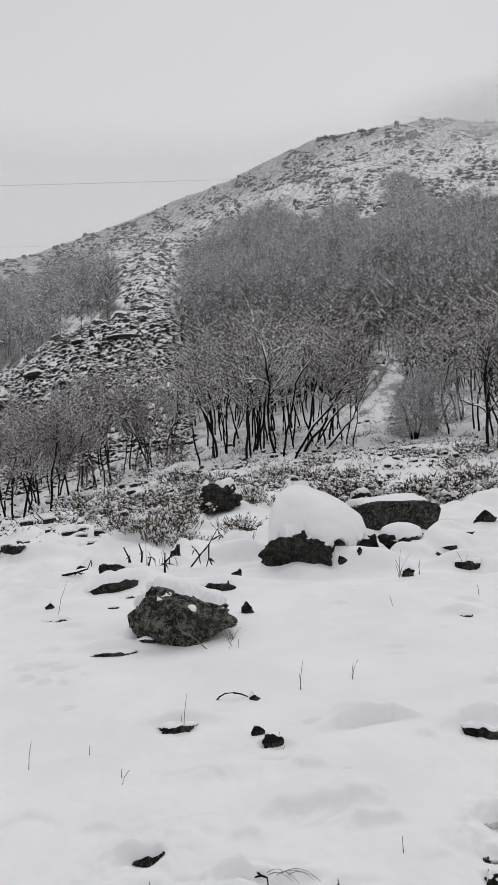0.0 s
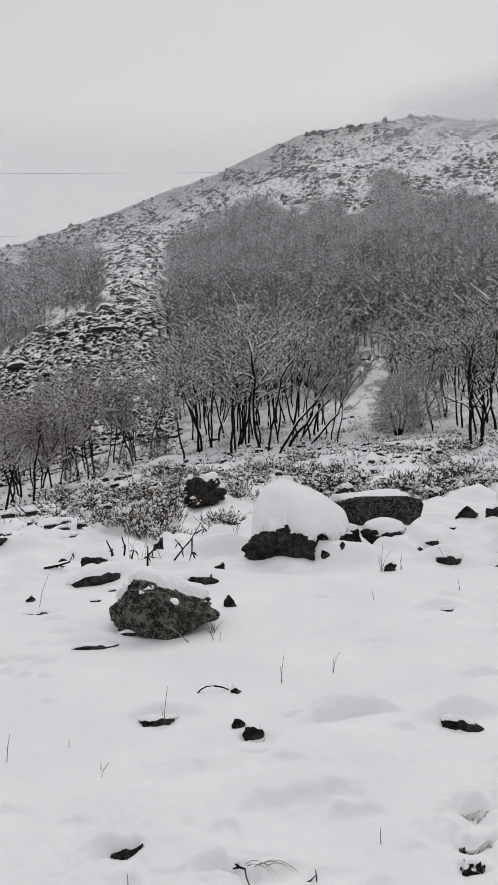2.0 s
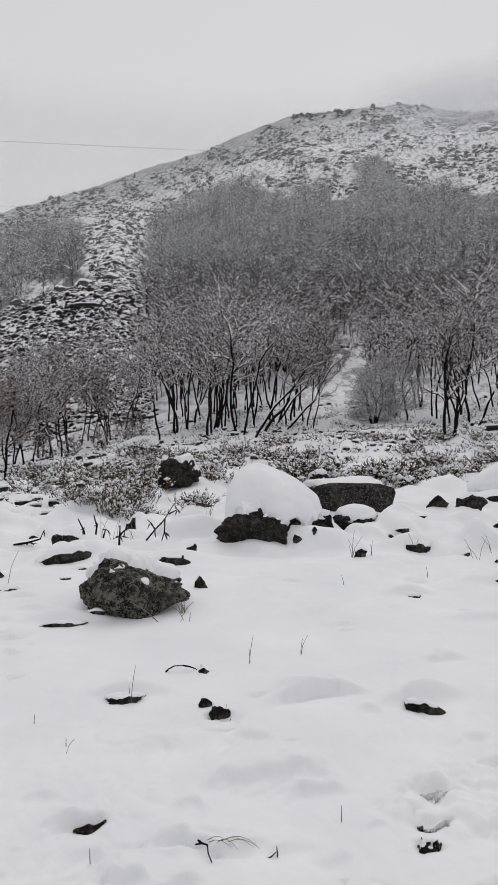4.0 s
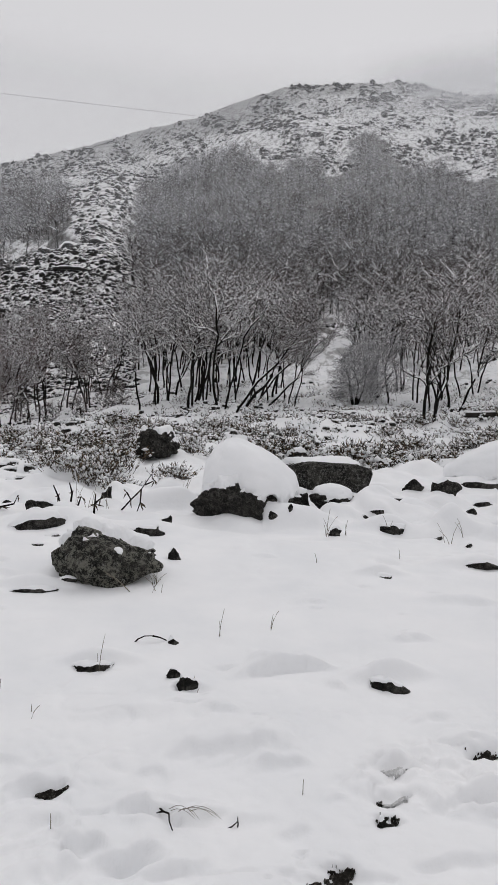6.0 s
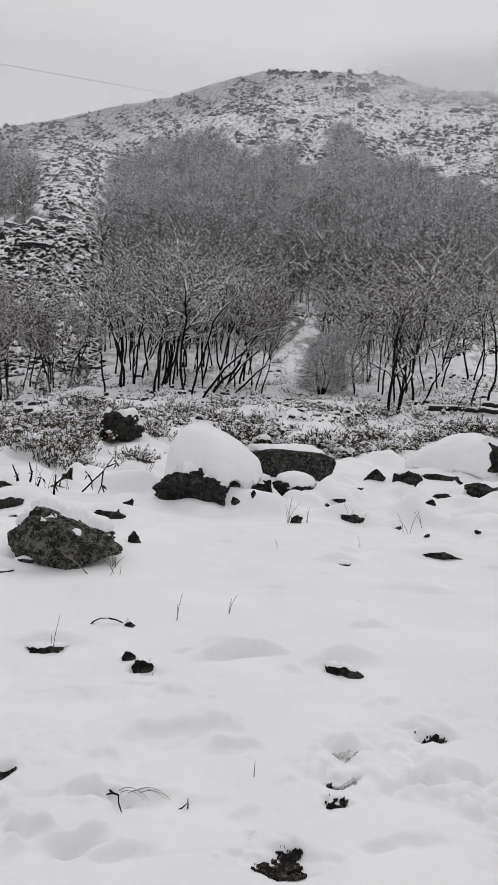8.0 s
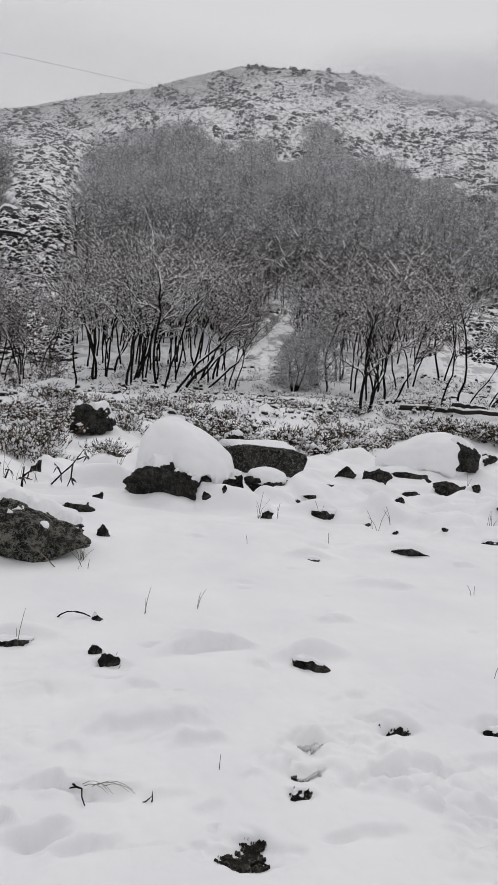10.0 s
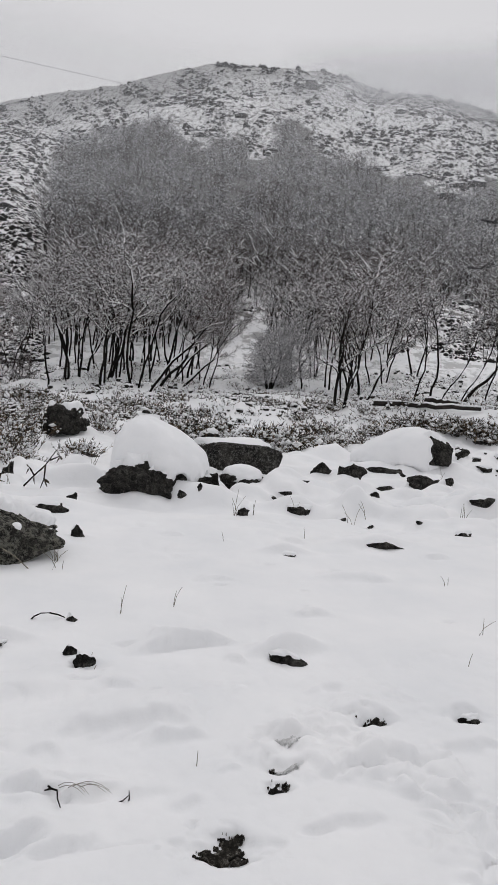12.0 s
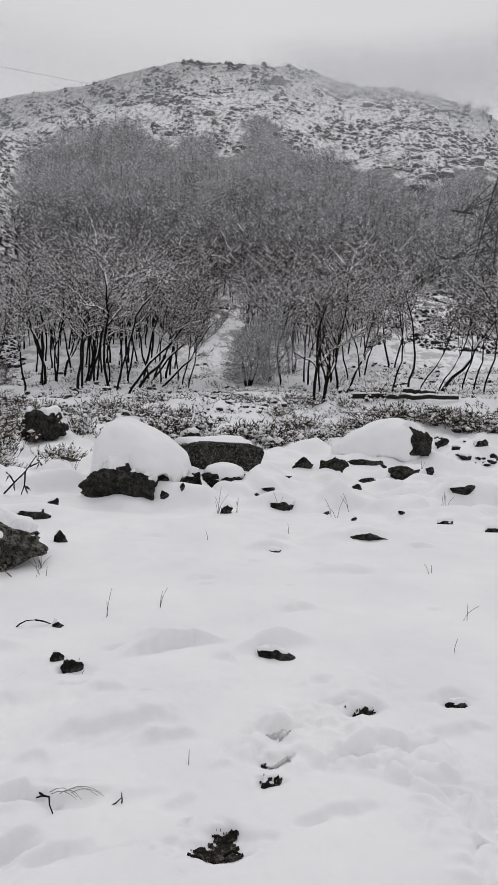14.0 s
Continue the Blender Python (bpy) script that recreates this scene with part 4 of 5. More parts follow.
def frosted_meshes(seed):
    """A young oak as a dense grey dome of rimed twigs on a few thin stems."""
    r = np.random.default_rng(seed)
    n = 3600
    a, q, up = r.uniform(0, 2 * np.pi, n), r.random(n) ** 0.5, r.random(n) ** 1.15
    wide = 1.5 * np.sqrt(np.clip(1 - ((up - 0.22) / 0.80) ** 2, 0.02, 1)) * (1 + 0.16 * np.sin(2 * a + seed) + 0.12 * np.sin(5 * a) + 0.22 * fbm(2 * a, 5 * up, seed, 3))
    p = np.stack([q * wide * np.cos(a), q * wide * np.sin(a), 0.35 + (2.7 + 0.5 * fbm(1.5 * np.cos(a), 1.5 * np.sin(a), seed + 5, 3)) * up], 1)
    d = np.stack([0.6 * np.cos(a), 0.6 * np.sin(a), np.full(n, 0.25)], 1) + r.normal(size=(n, 3)) * 0.6
    d /= np.linalg.norm(d, axis=1, keepdims=True)
    size = r.uniform(0.12, 0.5, (n, 1)) * (1 + (r.random((n, 1)) < 0.14))
    lines = [kinked(r, (0.1 * math.cos(t), 0.1 * math.sin(t), -0.1), (0.35 * math.cos(t), 0.35 * math.sin(t), 1), 2.3, 6, 0.15, 0.05) for t in (0.3, 1.7, 2.9, 4.4, 5.6)]
    out = [("trunk", mesh_of("trunk", *pipe(line, np.linspace(0.06, 0.012, 7), 5), [BARK], soft=True)) for line in lines]
    out.append(("crown", mesh_of("crown", *spikes(p, p + d * size, 0.014 * r.uniform(0.5, 1.2, n)), [FROST])))
    on = (np.abs(d[:, 2]) < 0.5) & (r.random(n) < 0.15)
    out.append(("snow_cover", mesh_of("snow_cover", *spikes(p[on] + [0, 0, 0.01], p[on] + d[on] * size[on] * 0.6 + [0, 0, 0.01], np.full(on.sum(), 0.02)), [SNOW])))
    return out


FROSTED = [frosted_meshes(3), frosted_meshes(8)]
FORKED = tree_meshes(157, 5.6, twigs=1700, stems=2, snow=0.45, low=0.25, stout=1.2, fork=0.24, spread=0.75, cover=1.1)
SLIM = [tree_meshes(170 + k, 5.4, twigs=520, stout=0.55, spread=0.6, lean=(0.10 + 0.3 * k, 0), snow=0.5, low=0.4) for k in range(2)]
CROWNS = UPRIGHT + LEANING + BUSHY + RUDDY + [FROSTED[0], FORKED] + SLIM + [FROSTED[1]]
KINDS = ["bare crooked oak"] * 6 + ["leaning bare oak"] * 4 + ["dense twiggy small oak"] * 2 + ["reddish-brown twiggy oak"] * 2 + ["frosted grey bushy young oak", "stout forked bare oak", "slim bare young oak", "slim leaning young oak", "frosted grey bushy young oak"]


def at(az, r):
    a = math.radians(az)
    return r * math.sin(a), r * math.cos(a)


EDGE = [  # bearing, distance, scale, kind of crown
    (-19.1, 21.0, 0.80, 13), (-16.4, 21.5, 0.80, 12), (-22.5, 21, 0.75, 12), (-18.2, 24.5, 0.72, 3), (-17.7, 25.5, 0.75, 13), (-14.8, 25.5, 0.70, 12), (-14.0, 26.5, 0.66, 3), (-13.4, 25.5, 0.66, 13),
    (-20.1, 24.5, 0.75, 12), (-21.3, 23.5, 0.7, 4), (-15.6, 26, 0.72, 13), (-12.4, 27.5, 0.72, 0), (-11.1, 34.0, 0.85, 4), (-9.9, 34.0, 0.9, 16), (-9.3, 34.5, 0.95, 3), (-8.9, 33.5, 0.9, 16), (-7.6, 34, 0.85, 12),
    (-6.1, 37.0, 0.85, 5), (-5.5, 29.5, 0.58, 10), (-4.9, 29.0, 0.5, 11), (-12.9, 24.8, 0.42, 11), (-10.6, 26.0, 0.42, 10), (-8.2, 26.5, 0.42, 11),
    (-2.95, 26.3, 0.86, 3), (-1.45, 28.6, 0.98, 2), (-0.35, 29.9, 0.98, 0), (1.37, 25.4, 0.95, 1), (1.80, 27.0, 1.0, 4), (2.9, 31.0, 1.0, 5), (3.4, 33.5, 1.0, 0), (4.53, 25.7, 1.0, 2),
    (5.67, 24.6, 0.92, 6), (6.53, 27.5, 0.92, 7), (7.43, 29.4, 0.92, 8), (7.9, 31.0, 0.85, 6), (8.57, 28.3, 0.86, 9), (9.5, 34.0, 0.9, 1), (10.6, 28.5, 0.92, 16), (11.2, 28.8, 0.82, 16),
    (16.7, 29.0, 0.85, 14), (18.4, 30.2, 0.95, 18), (19.6, 33.5, 1.0, 3), (20.6, 35.0, 1.0, 2), (21.8, 33.5, 1.0, 4), (23.25, 22.5, 0.92, 15), (25.35, 24.1, 0.82, 8), (27.0, 34.0, 0.95, 5), (24.2, 33.5, 0.95, 1),
    (29.6, 36.0, 1.0, 2), (29.75, 23.0, 0.86, 16), (31.1, 27.3, 1.0, 3), (31.95, 26.2, 0.9, 17), (33.55, 24.8, 0.86, 17), (33.7, 25.4, 0.9, 7), (35.6, 25.5, 0.86, 16), (36.6, 27.3, 0.9, 16), (37.4, 24.6, 0.9, 16), (39.5, 27.5, 0.9, 3),
]
for k, (az, r, sc, kind) in enumerate(EDGE):
    x, y = at(az, r)
    turn = (k * 137) % 360 if kind in (0, 1, 2, 3, 4, 5, 10, 11, 12, 13, 14) else (k * 53) % 40 - 30
    tree(CROWNS[kind], x, y, sc, turn, KINDS[kind] + " with snow along its branches", "trees at the wood's edge")


def spots(n, r_lo, r_hi, az_lo, az_hi, seed, power=1.0):
    r = np.random.default_rng(seed)
    rad = (r_lo**power + r.random(n) * (r_hi**power - r_lo**power)) ** (1 / power)
    az = r.uniform(az_lo, az_hi, n)
    x, y = rad * np.sin(np.radians(az)), rad * np.cos(np.radians(az))
    return az, rad, np.stack([x, y, land(x, y)], 1)


for az, r, sc in ((33.3, 300, 1.2), (34.4, 303, 1.5), (35.6, 298, 1.9), (31.6, 304, 1.0), (12.6, 205, 1.2), (17.0, 250, 1.1)):
    tree(BUSHY[0], *at(az, r), sc, 40 * sc, "small bare tree standing alone high on the hill", "trees on the hilltop")
az, rad, pl = spots(620, 29, 52, -24, 44, 31, 1.6)
keep = ~open_ground(az + 0.4 * np.sin(rad * 3), elevation(az, rad), rad) | ((az < -3.5) & (rad < 50)) | ((az > 27.5) & (np.arange(len(az)) % 4 == 0))
keep &= (az < 30) & ((az > -4) | (np.arange(len(az)) % 7 < 4)) & ((az < 18) | (np.arange(len(az)) % 5 < 2)) & ~((az > 10.3) & (az < 18.2) & (rad < 48))
for k in np.flatnonzero(keep)[:150]:
    tree(RUDDY[k % 2] if az[k] < -7 and k % 3 == 0 else LIGHT[k % 6], pl[k, 0], pl[k, 1], (0.62 if az[k] < -4 else 0.85) + 0.35 * ((k * 37) % 100) / 100, (k * 101) % 360, "bare winter oak in a dense snowy wood", "trees of the wood")


def far_tree(seed, twigs, width, stem, limbs, snow_r, snowy):
    """A bare tree seen from afar: a crooked stem, limbs with snow along them, and clumps of short twigs at their ends."""
    r = np.random.default_rng(seed)
    h = 5.4
    trunk = kinked(r, (0, 0, 0), (r.normal() * 0.1, r.normal() * 0.1, 1), 0.72 * h, 5, 0.13, 0.03)
    rad = stem * np.linspace(1, 0.45, 6)
    pieces = [(*tubes(trunk[:-1], trunk[1:], rad[:-1], rad[1:], 3), 0)]
    tips = []
    for k in range(limbs):
        a, at_ = r.uniform(0, 2 * np.pi), r.integers(2, 6)
        line = kinked(r, trunk[at_], (0.8 * math.cos(a), 0.8 * math.sin(a), r.uniform(0.15, 0.9)), h * r.uniform(0.20, 0.34), 2, 0.33, 0.02)
        b = 0.45 * stem * np.linspace(1, 0.4, 3)
        pieces.append((*tubes(line[:-1], line[1:], b[:-1], b[1:], 3), 0))
        if r.random() < snowy + 0.06 * (seed % 5):
            s = snow_r * r.uniform(0.6, 1.2) * np.array([0.8, 1.1, 0.5])
            q = r.uniform(0.0, 0.5)
            up = line[0] + (line - line[0]) * r.uniform(0.45, 0.8) + (line[1] - line[0]) * q + [0, 0, 0.5 * stem + 0.4 * snow_r]
            pieces.append((*tubes(up[:-1], up[1:], s[:-1], s[1:], 3), 2))
        tips += [line[1], line[2], line[2]]
    tips = np.array(tips)
    i = r.integers(0, len(tips), twigs)
    p = tips[i] + r.normal(size=(twigs, 3)) * [0.45, 0.45, 0.36]
    d = r.normal(size=(twigs, 3)) * [0.9, 0.9, 0.7] + [0, 0, 0.35]
    d /= np.linalg.norm(d, axis=1, keepdims=True)
    size = r.uniform(0.25, 0.62, (twigs, 1))
    pieces.append((*spikes(p, p + d * size, width * r.uniform(0.6, 1.2, twigs)), 1 if width < 0.03 or seed % 5 == 0 else 3))
    on = (r.random(twigs) < 0.20 + 0.06 * (seed % 5)) & (np.abs(d[:, 2]) < 0.75)
    pieces.append((*spikes(p[on] + [0, 0, width], p[on] + d[on] * size[on] * 0.5 + [0, 0, width], width * r.uniform(1.1, 1.9, on.sum())), 2))
    return joined(pieces)


def woods(name, n, r_lo, r_hi, templates, seed, label, power):
    az, rad, pl = spots(n, r_lo, r_hi, -25, 46, seed, power)
    el = elevation(az, rad)
    wob_az = az + 0.45 * fbm(pl[:, 0] / 9, pl[:, 1] / 9, 41, 3)
    wob_el = el + 0.5 * fbm(pl[:, 0] / 12, pl[:, 1] / 12, 43, 3)
    above = wob_el + DEG(4.0 / rad)
    keep = ~open_ground(wob_az, np.where(el > 9, above, wob_el), rad) | (open_ground(wob_az, above, rad) & ~open_ground(wob_az, above - 2.2, rad) & (np.random.default_rng(seed + 1).random(n) < 0.07) & (el > 12))
    keep &= ((az < 31.3) | (rad > 66)) & ((az > -4) | (rad > 102) | ((rad < 56) & (np.arange(n) % 5 < 2)))
    pl = pl[keep]
    r = np.random.default_rng(seed)
    pieces = []
    kind = np.clip(np.floor((0.5 + 0.5 * fbm(pl[:, 0] / 10, pl[:, 2] / 6, 49, 2) + r.normal(0, 0.4, len(pl))) * len(templates)), 0, len(templates) - 1)
    for k, t in enumerate(templates):
        mine = pl[kind == k]
        sc = r.uniform(0.55, 1.4, len(mine))
        pieces.append(scattered(t, mine - [0, 0, 0.1], np.stack([sc * 0.95, sc * 0.95, sc], 1), r.uniform(0, 6.28, len(mine))))
    v, f, m = joined(pieces)
    return tagged(new(name, mesh_of(name, v, f, [BARK, TWIG, SNOW, HOAR], m)), label, "woodland", kind="stuff")


woods("near_woodland", 1900, 44, 95, [far_tree(200 + k, 90, 0.022, 0.055, 9, 0.048, 0.6) for k in range(5)], 51, "dense bare oak wood dusted with snow", 1.7)
woods("far_woodland", 7000, 88, 268, [far_tree(220 + k, 50, 0.068, 0.06, 4, 0.09, 0.15) for k in range(5)], 53, "grey bare wood far up the misty hillside", 1.6)


# ---- stones and heather of the hillside ----
def hill_stones():
    """Rocks strewn evenly over the open hillside, each under its own pad of snow."""
    r = np.random.default_rng(62)
    n = 85000
    az, rise = r.uniform(-27, 50, n), r.random(n)
    radii = np.linspace(38, 309, 120)
    table = np.array([elevation(np.full(120, a), radii) for a in np.linspace(-27, 50, 155)])
    table = np.maximum.accumulate(table + np.arange(120) * 1e-4, axis=1)
    row = np.clip(np.round((az + 27) * 2).astype(int), 0, 154)
    rad = np.array([np.interp(table[i, 0] + q * (table[i, -1] - table[i, 0]), table[i], radii) for i, q in zip(row, rise)])
    x, y = rad * np.sin(np.radians(az)), rad * np.cos(np.radians(az))
    el = elevation(az, rad)
    keep = open_ground(az + 0.4 * fbm(x / 9, y / 9, 41, 3), el, rad) & ~((np.abs(az - 14.4) < 1.6) & (el < 6)) & (rad > np.where(az < -3, 35, 44))
    keep &= fbm(az / 1.3, el / 0.55, 63, 3) > -0.05 - 0.15 * smooth(15, 22, az) - smooth(-2, -5, az) * np.where(rad < 90, 0.6, 0.3)
    az, rad, x, y = az[keep], rad[keep], x[keep], y[keep]
    pl = np.stack([x, y, land(x, y)], 1)
    size = rad * np.radians(0.09) * np.exp(np.clip(r.normal(0, 0.5, len(rad)), -0.9, 1.15))
    pieces = []
    for k in range(8):
        mine, sc = pl[k::8], size[k::8]
        turn = -np.radians(az[k::8]) + r.normal(0, 0.35, len(mine))
        v, f = rock_shape(300 + k, 1, (1, 0.8, 0.6), rough=0.35) if k < 1 else (BALLS0 * r.uniform(0.75, 1.2, BALLS0.shape), BALLF0)
        one, two = np.zeros(len(f), int), np.ones(len(f), int)
        shape = np.stack([sc * r.uniform(0.8, 1.6, len(mine)), sc, sc * r.uniform(0.7, 1.4, len(mine))], 1)
        pieces.append(scattered((v, f, one), mine, shape, turn))
        if k % 2 == 0:
            back = np.stack([np.sin(np.radians(az[k::8])), np.cos(np.radians(az[k::8])), 0 * sc], 1)
            pad = r.uniform(0.35, 0.75, (len(mine), 1)) * sc[:, None]
            pieces.append(scattered((v, f, two), mine + back * 0.55 * sc[:, None] + np.concatenate([0 * pad, 0 * pad, pad], 1), shape * [1.08, 1.0, 0.85], turn))
    v, f, m = joined(pieces)
    tagged(new("hill_stones", mesh_of("hill_stones", v, f, [HILLROCK, SNOW], m)), "dark rocks with pads of snow strewn over the hillside", "rocks", kind="stuff")


BALLS0 = np.array([[0, 0, 1], [0.89, 0, 0.45], [0.28, 0.85, 0.45], [-0.72, 0.53, 0.45], [-0.72, -0.53, 0.45], [0.28, -0.85, 0.45], [0.72, 0.53, -0.45], [-0.28, 0.85, -0.45], [-0.89, 0, -0.45], [-0.28, -0.85, -0.45], [0.72, -0.53, -0.45]])
BALLF0 = np.array([[0, 1, 2], [0, 2, 3], [0, 3, 4], [0, 4, 5], [0, 5, 1], [1, 6, 2], [2, 7, 3], [3, 8, 4], [4, 9, 5], [5, 10, 1], [6, 7, 2], [7, 8, 3], [8, 9, 4], [9, 10, 5], [10, 6, 1]])
hill_stones()
CRAGS = [(13.5, 304, 1.1, 1.4, 2.0), (18.2, 262, 2.8, 3, 3.2), (17.2, 258, 2.0, 2, 1.5), (12.2, 215, 2.2, 2, 1.4), (8.7, 190, 2.6, 2, 1.2), (15.2, 170, 2.8, 2, 1.1), (35.5, 200, 2.2, 3, 2.2), (33.0, 180, 2.6, 3, 1.6), (26.0, 250, 2.6, 3, 1.5), (21.5, 262, 1.6, 2, 1.2),
         (31.5, 170, 3.0, 2, 1.2), (30.6, 160, 3.2, 2, 1.0),
         (-19.4, 65, 1.3, 0.8, 0.75), (-16.95, 69, 1.1, 0.8, 0.6), (-14.9, 80, 1.1, 0.8, 0.6), (-9.4, 78, 1.2, 0.9, 0.75), (-9.0, 68, 2.0, 0.8, 0.42), (-11.3, 80, 1.0, 0.8, 0.5), (-7.0, 81, 1.2, 0.8, 0.5), (-13.1, 72, 1.0, 0.7, 0.4)]
for k, (az, r, a, b, c) in enumerate(CRAGS):
    x, y = at(az, r)
    ob = thing("crag", pose(x, y, gz(x, y) - 0.3 * c, 0, 0, -az), "dark weathered crag standing out of the snowy hill", "crag", "crags on the hill")
    v, f = rock_shape(400 + k, 3, (a, b, c), rough=0.35)
    lift = np.array([0, 0, 0.4 * c])
    part("stone", mesh_of("stone", v + lift, f, [HILLROCK]), ob)
    part("snow_cap", mesh_of("snow_cap", snow_on(v, f, (a, b, c), 450 + k, 0.25 * c, 0.35, (0.0, 0.5), 0.5) + lift, f, [SNOW], soft=True), ob, "snow lying on the crag")


# ---- scrub between field and wood ----
def scrub_clump(seed, n, height, width, snow, leaves):
    """A low bush: fans of stalks with small leaves and lumps of snow."""
    r = np.random.default_rng(seed)
    base = r.normal(size=(n, 3)) * [width * 0.28, width * 0.28, 0]
    d = r.normal(size=(n, 3)) * [0.5, 0.5, 0.15] + [0, 0, 1]
    d[:, :2] += base[:, :2] / width * 1.2
    d /= np.linalg.norm(d, axis=1, keepdims=True)
    tip = base + d * height * r.uniform(0.5, 1.1, (n, 1))
    v1, f1 = spikes(base, tip, np.full(n, 0.011) * r.uniform(0.6, 1.3, n))
    k = n * leaves
    i = r.integers(0, n, k)
    q = base[i] + (tip - base)[i] * r.uniform(0.3, 1.0, (k, 1))
    e = r.normal(size=(k, 3)) * 0.55 + d[i]
    e /= np.linalg.norm(e, axis=1, keepdims=True)
    v2, f2 = spikes(q, q + e * height * r.uniform(0.10, 0.30, (k, 1)), np.full(k, 0.013) * r.uniform(0.6, 1.4, k))
    pieces = [(v1, f1, 0), (v2, f2, 1)]
    lumps = int(k * snow)
    i = r.integers(0, n, lumps)
    c = base[i] + (tip - base)[i] * r.uniform(0.45, 1.0, (lumps, 1)) + [0, 0, 0.02]
    v, f = OCTA
    v3, f3, _ = scattered((v, f, np.zeros(len(f), int)), c, np.exp(np.clip(r.normal(-3.5, 0.5, (lumps, 1)), -5, -2.6)) * r.uniform(0.6, 1.6, (lumps, 3)) * [1.3, 1.1, 0.65], r.uniform(0, 6.28, lumps))
    pieces.append((v3, f3, 2))
    return pieces


SHRUBS = []
for k in range(5):
    (v1, f1, _), (v2, f2, _), (v3, f3, _) = scrub_clump(500 + k, 75, 0.60, 1.0, 0.26, 10)
    SHRUBS.append({"stem": mesh_of("stem", v1, f1, [TWIG]), "foliage": mesh_of("foliage", v2, f2, [LEAF]), "snow_cover": mesh_of("snow_cover", v3, f3, [SNOW], soft=True)})


def shrub(k, x, y, scale, label="low brown heather bush clotted with snow"):
    ob = thing("shrub", pose(x, y, gz(x, y) - 0.03, 0, 0, (k * 77) % 360), label, "shrub", "bushes at the field's edge")
    ob.scale = scale
    for name, me in SHRUBS[k % 5].items():
        tagged(part(name, me, ob), kind="stuff")
    return ob


k = 0
for az, r, w, h in [(-9.3, 11.6, 0.5, 0.6), (-7.6, 11.3, 0.42, 0.95), (-6.3, 12.6, 0.6, 0.75), (-5.2, 13.2, 0.6, 0.8), (-10.8, 13.2, 0.5, 0.5), (0.2, 10.9, 0.45, 0.5), (-5.0, 10.8, 0.45, 0.45), (17.6, 14.9, 1.2, 1.1), (18.9, 15.1, 1.1, 1.2), (-4.6, 14.6, 1.0, 0.9)]:
    shrub(k, *at(az, r), (w, w, h))
    k += 1
strewn = np.random.default_rng(91)
for az in np.linspace(-15, 40, 62):
    r = 14.6 + 8.5 * strewn.random() ** 1.6
    r = max(r, 18.2) if az > 26 else r
    w = strewn.uniform(0.55, 1.15)
    if math.hypot(at(az, r)[0] + 0.4, at(az, r)[1] - 14.3) > 1.2:
        shrub(k, *at(az + strewn.normal() * 0.5, r), (w, w * 0.9, strewn.uniform(0.5, 0.95)))
        k += 1


def heather():
    t = []
    for s in range(4):
        a, b, c = scrub_clump(540 + s, 8, 0.28, 0.6, 0.30, 6)
        t.append(joined([a, b, c]))
    az, rad, pl = spots(2900, 12.5, 37, -26, 46, 71, 1.3)
    keep = (fbm(pl[:, 0] / 2.5, pl[:, 1] / 2.5, 73, 3) > -0.42 - 0.25 * smooth(0, 6, az) + 0.5 * smooth(26, 34, rad) + 0.42 * smooth(-1, -5, az)) & (rad > np.where(az < -3, 13.5, np.where(az > 25, 18.0, 15.2))) & (np.random.default_rng(5).random(len(az)) < 0.85) & (np.hypot(pl[:, 0] + 0.4, pl[:, 1] - 14.2) > 0.9)
    pl = pl[keep]
    r = np.random.default_rng(72)
    pieces = []
    for s in range(4):
        mine = pl[s::4]
        pieces.append(scattered(t[s], mine - [0, 0, 0.03], r.uniform(0.35, 1.1, len(mine)), r.uniform(0, 6.28, len(mine))))
    v, f, m = joined(pieces)
    tagged(new("heather", mesh_of("heather", v, f, [TWIG, LEAF, SNOW], m)), "low brown heather half buried in snow", "heather", kind="stuff")


heather()


def rubble():
    az, rad, pl = spots(2600, 9.5, 38, -26, 46, 81, 1.2)
    keep = (fbm(pl[:, 0] / 3, pl[:, 1] / 3, 83, 3) > 0.08 - 0.22 * smooth(-2, -6, az)) & ((rad > 13.5) | ((az < -6) & (rad > 11.3)))
    pl, rad = pl[keep], rad[keep]
    r = np.random.default_rng(82)
    pieces = []
    for s in range(5):
        v, f = rock_shape(600 + s, 1, (1, 0.8, 0.6), rough=0.55)
        mine = pl[s::5]
        sc = np.exp(np.clip(r.normal(math.log(0.075), 0.6, len(mine)), -4, -2.1))
        turn = r.uniform(0, 6.28, len(mine))
        pieces.append(scattered((v, f, np.zeros(len(f), int)), mine + np.stack([0 * sc, 0 * sc, 0.35 * sc], 1), np.stack([sc * 1.4, sc, sc * 1.3], 1), turn))
        pieces.append(scattered((v, f, np.ones(len(f), int)), mine + np.stack([0 * sc, 0.25 * sc, 0.85 * sc], 1), np.stack([sc * 1.4, sc, sc * 1.0], 1), turn))
    v, f, m = joined(pieces)
    tagged(new("rubble", mesh_of("rubble", v, f, [ROCK, SNOW], m)), "small dark stones scattered through the snowy scrub", "stones", kind="stuff")


rubble()


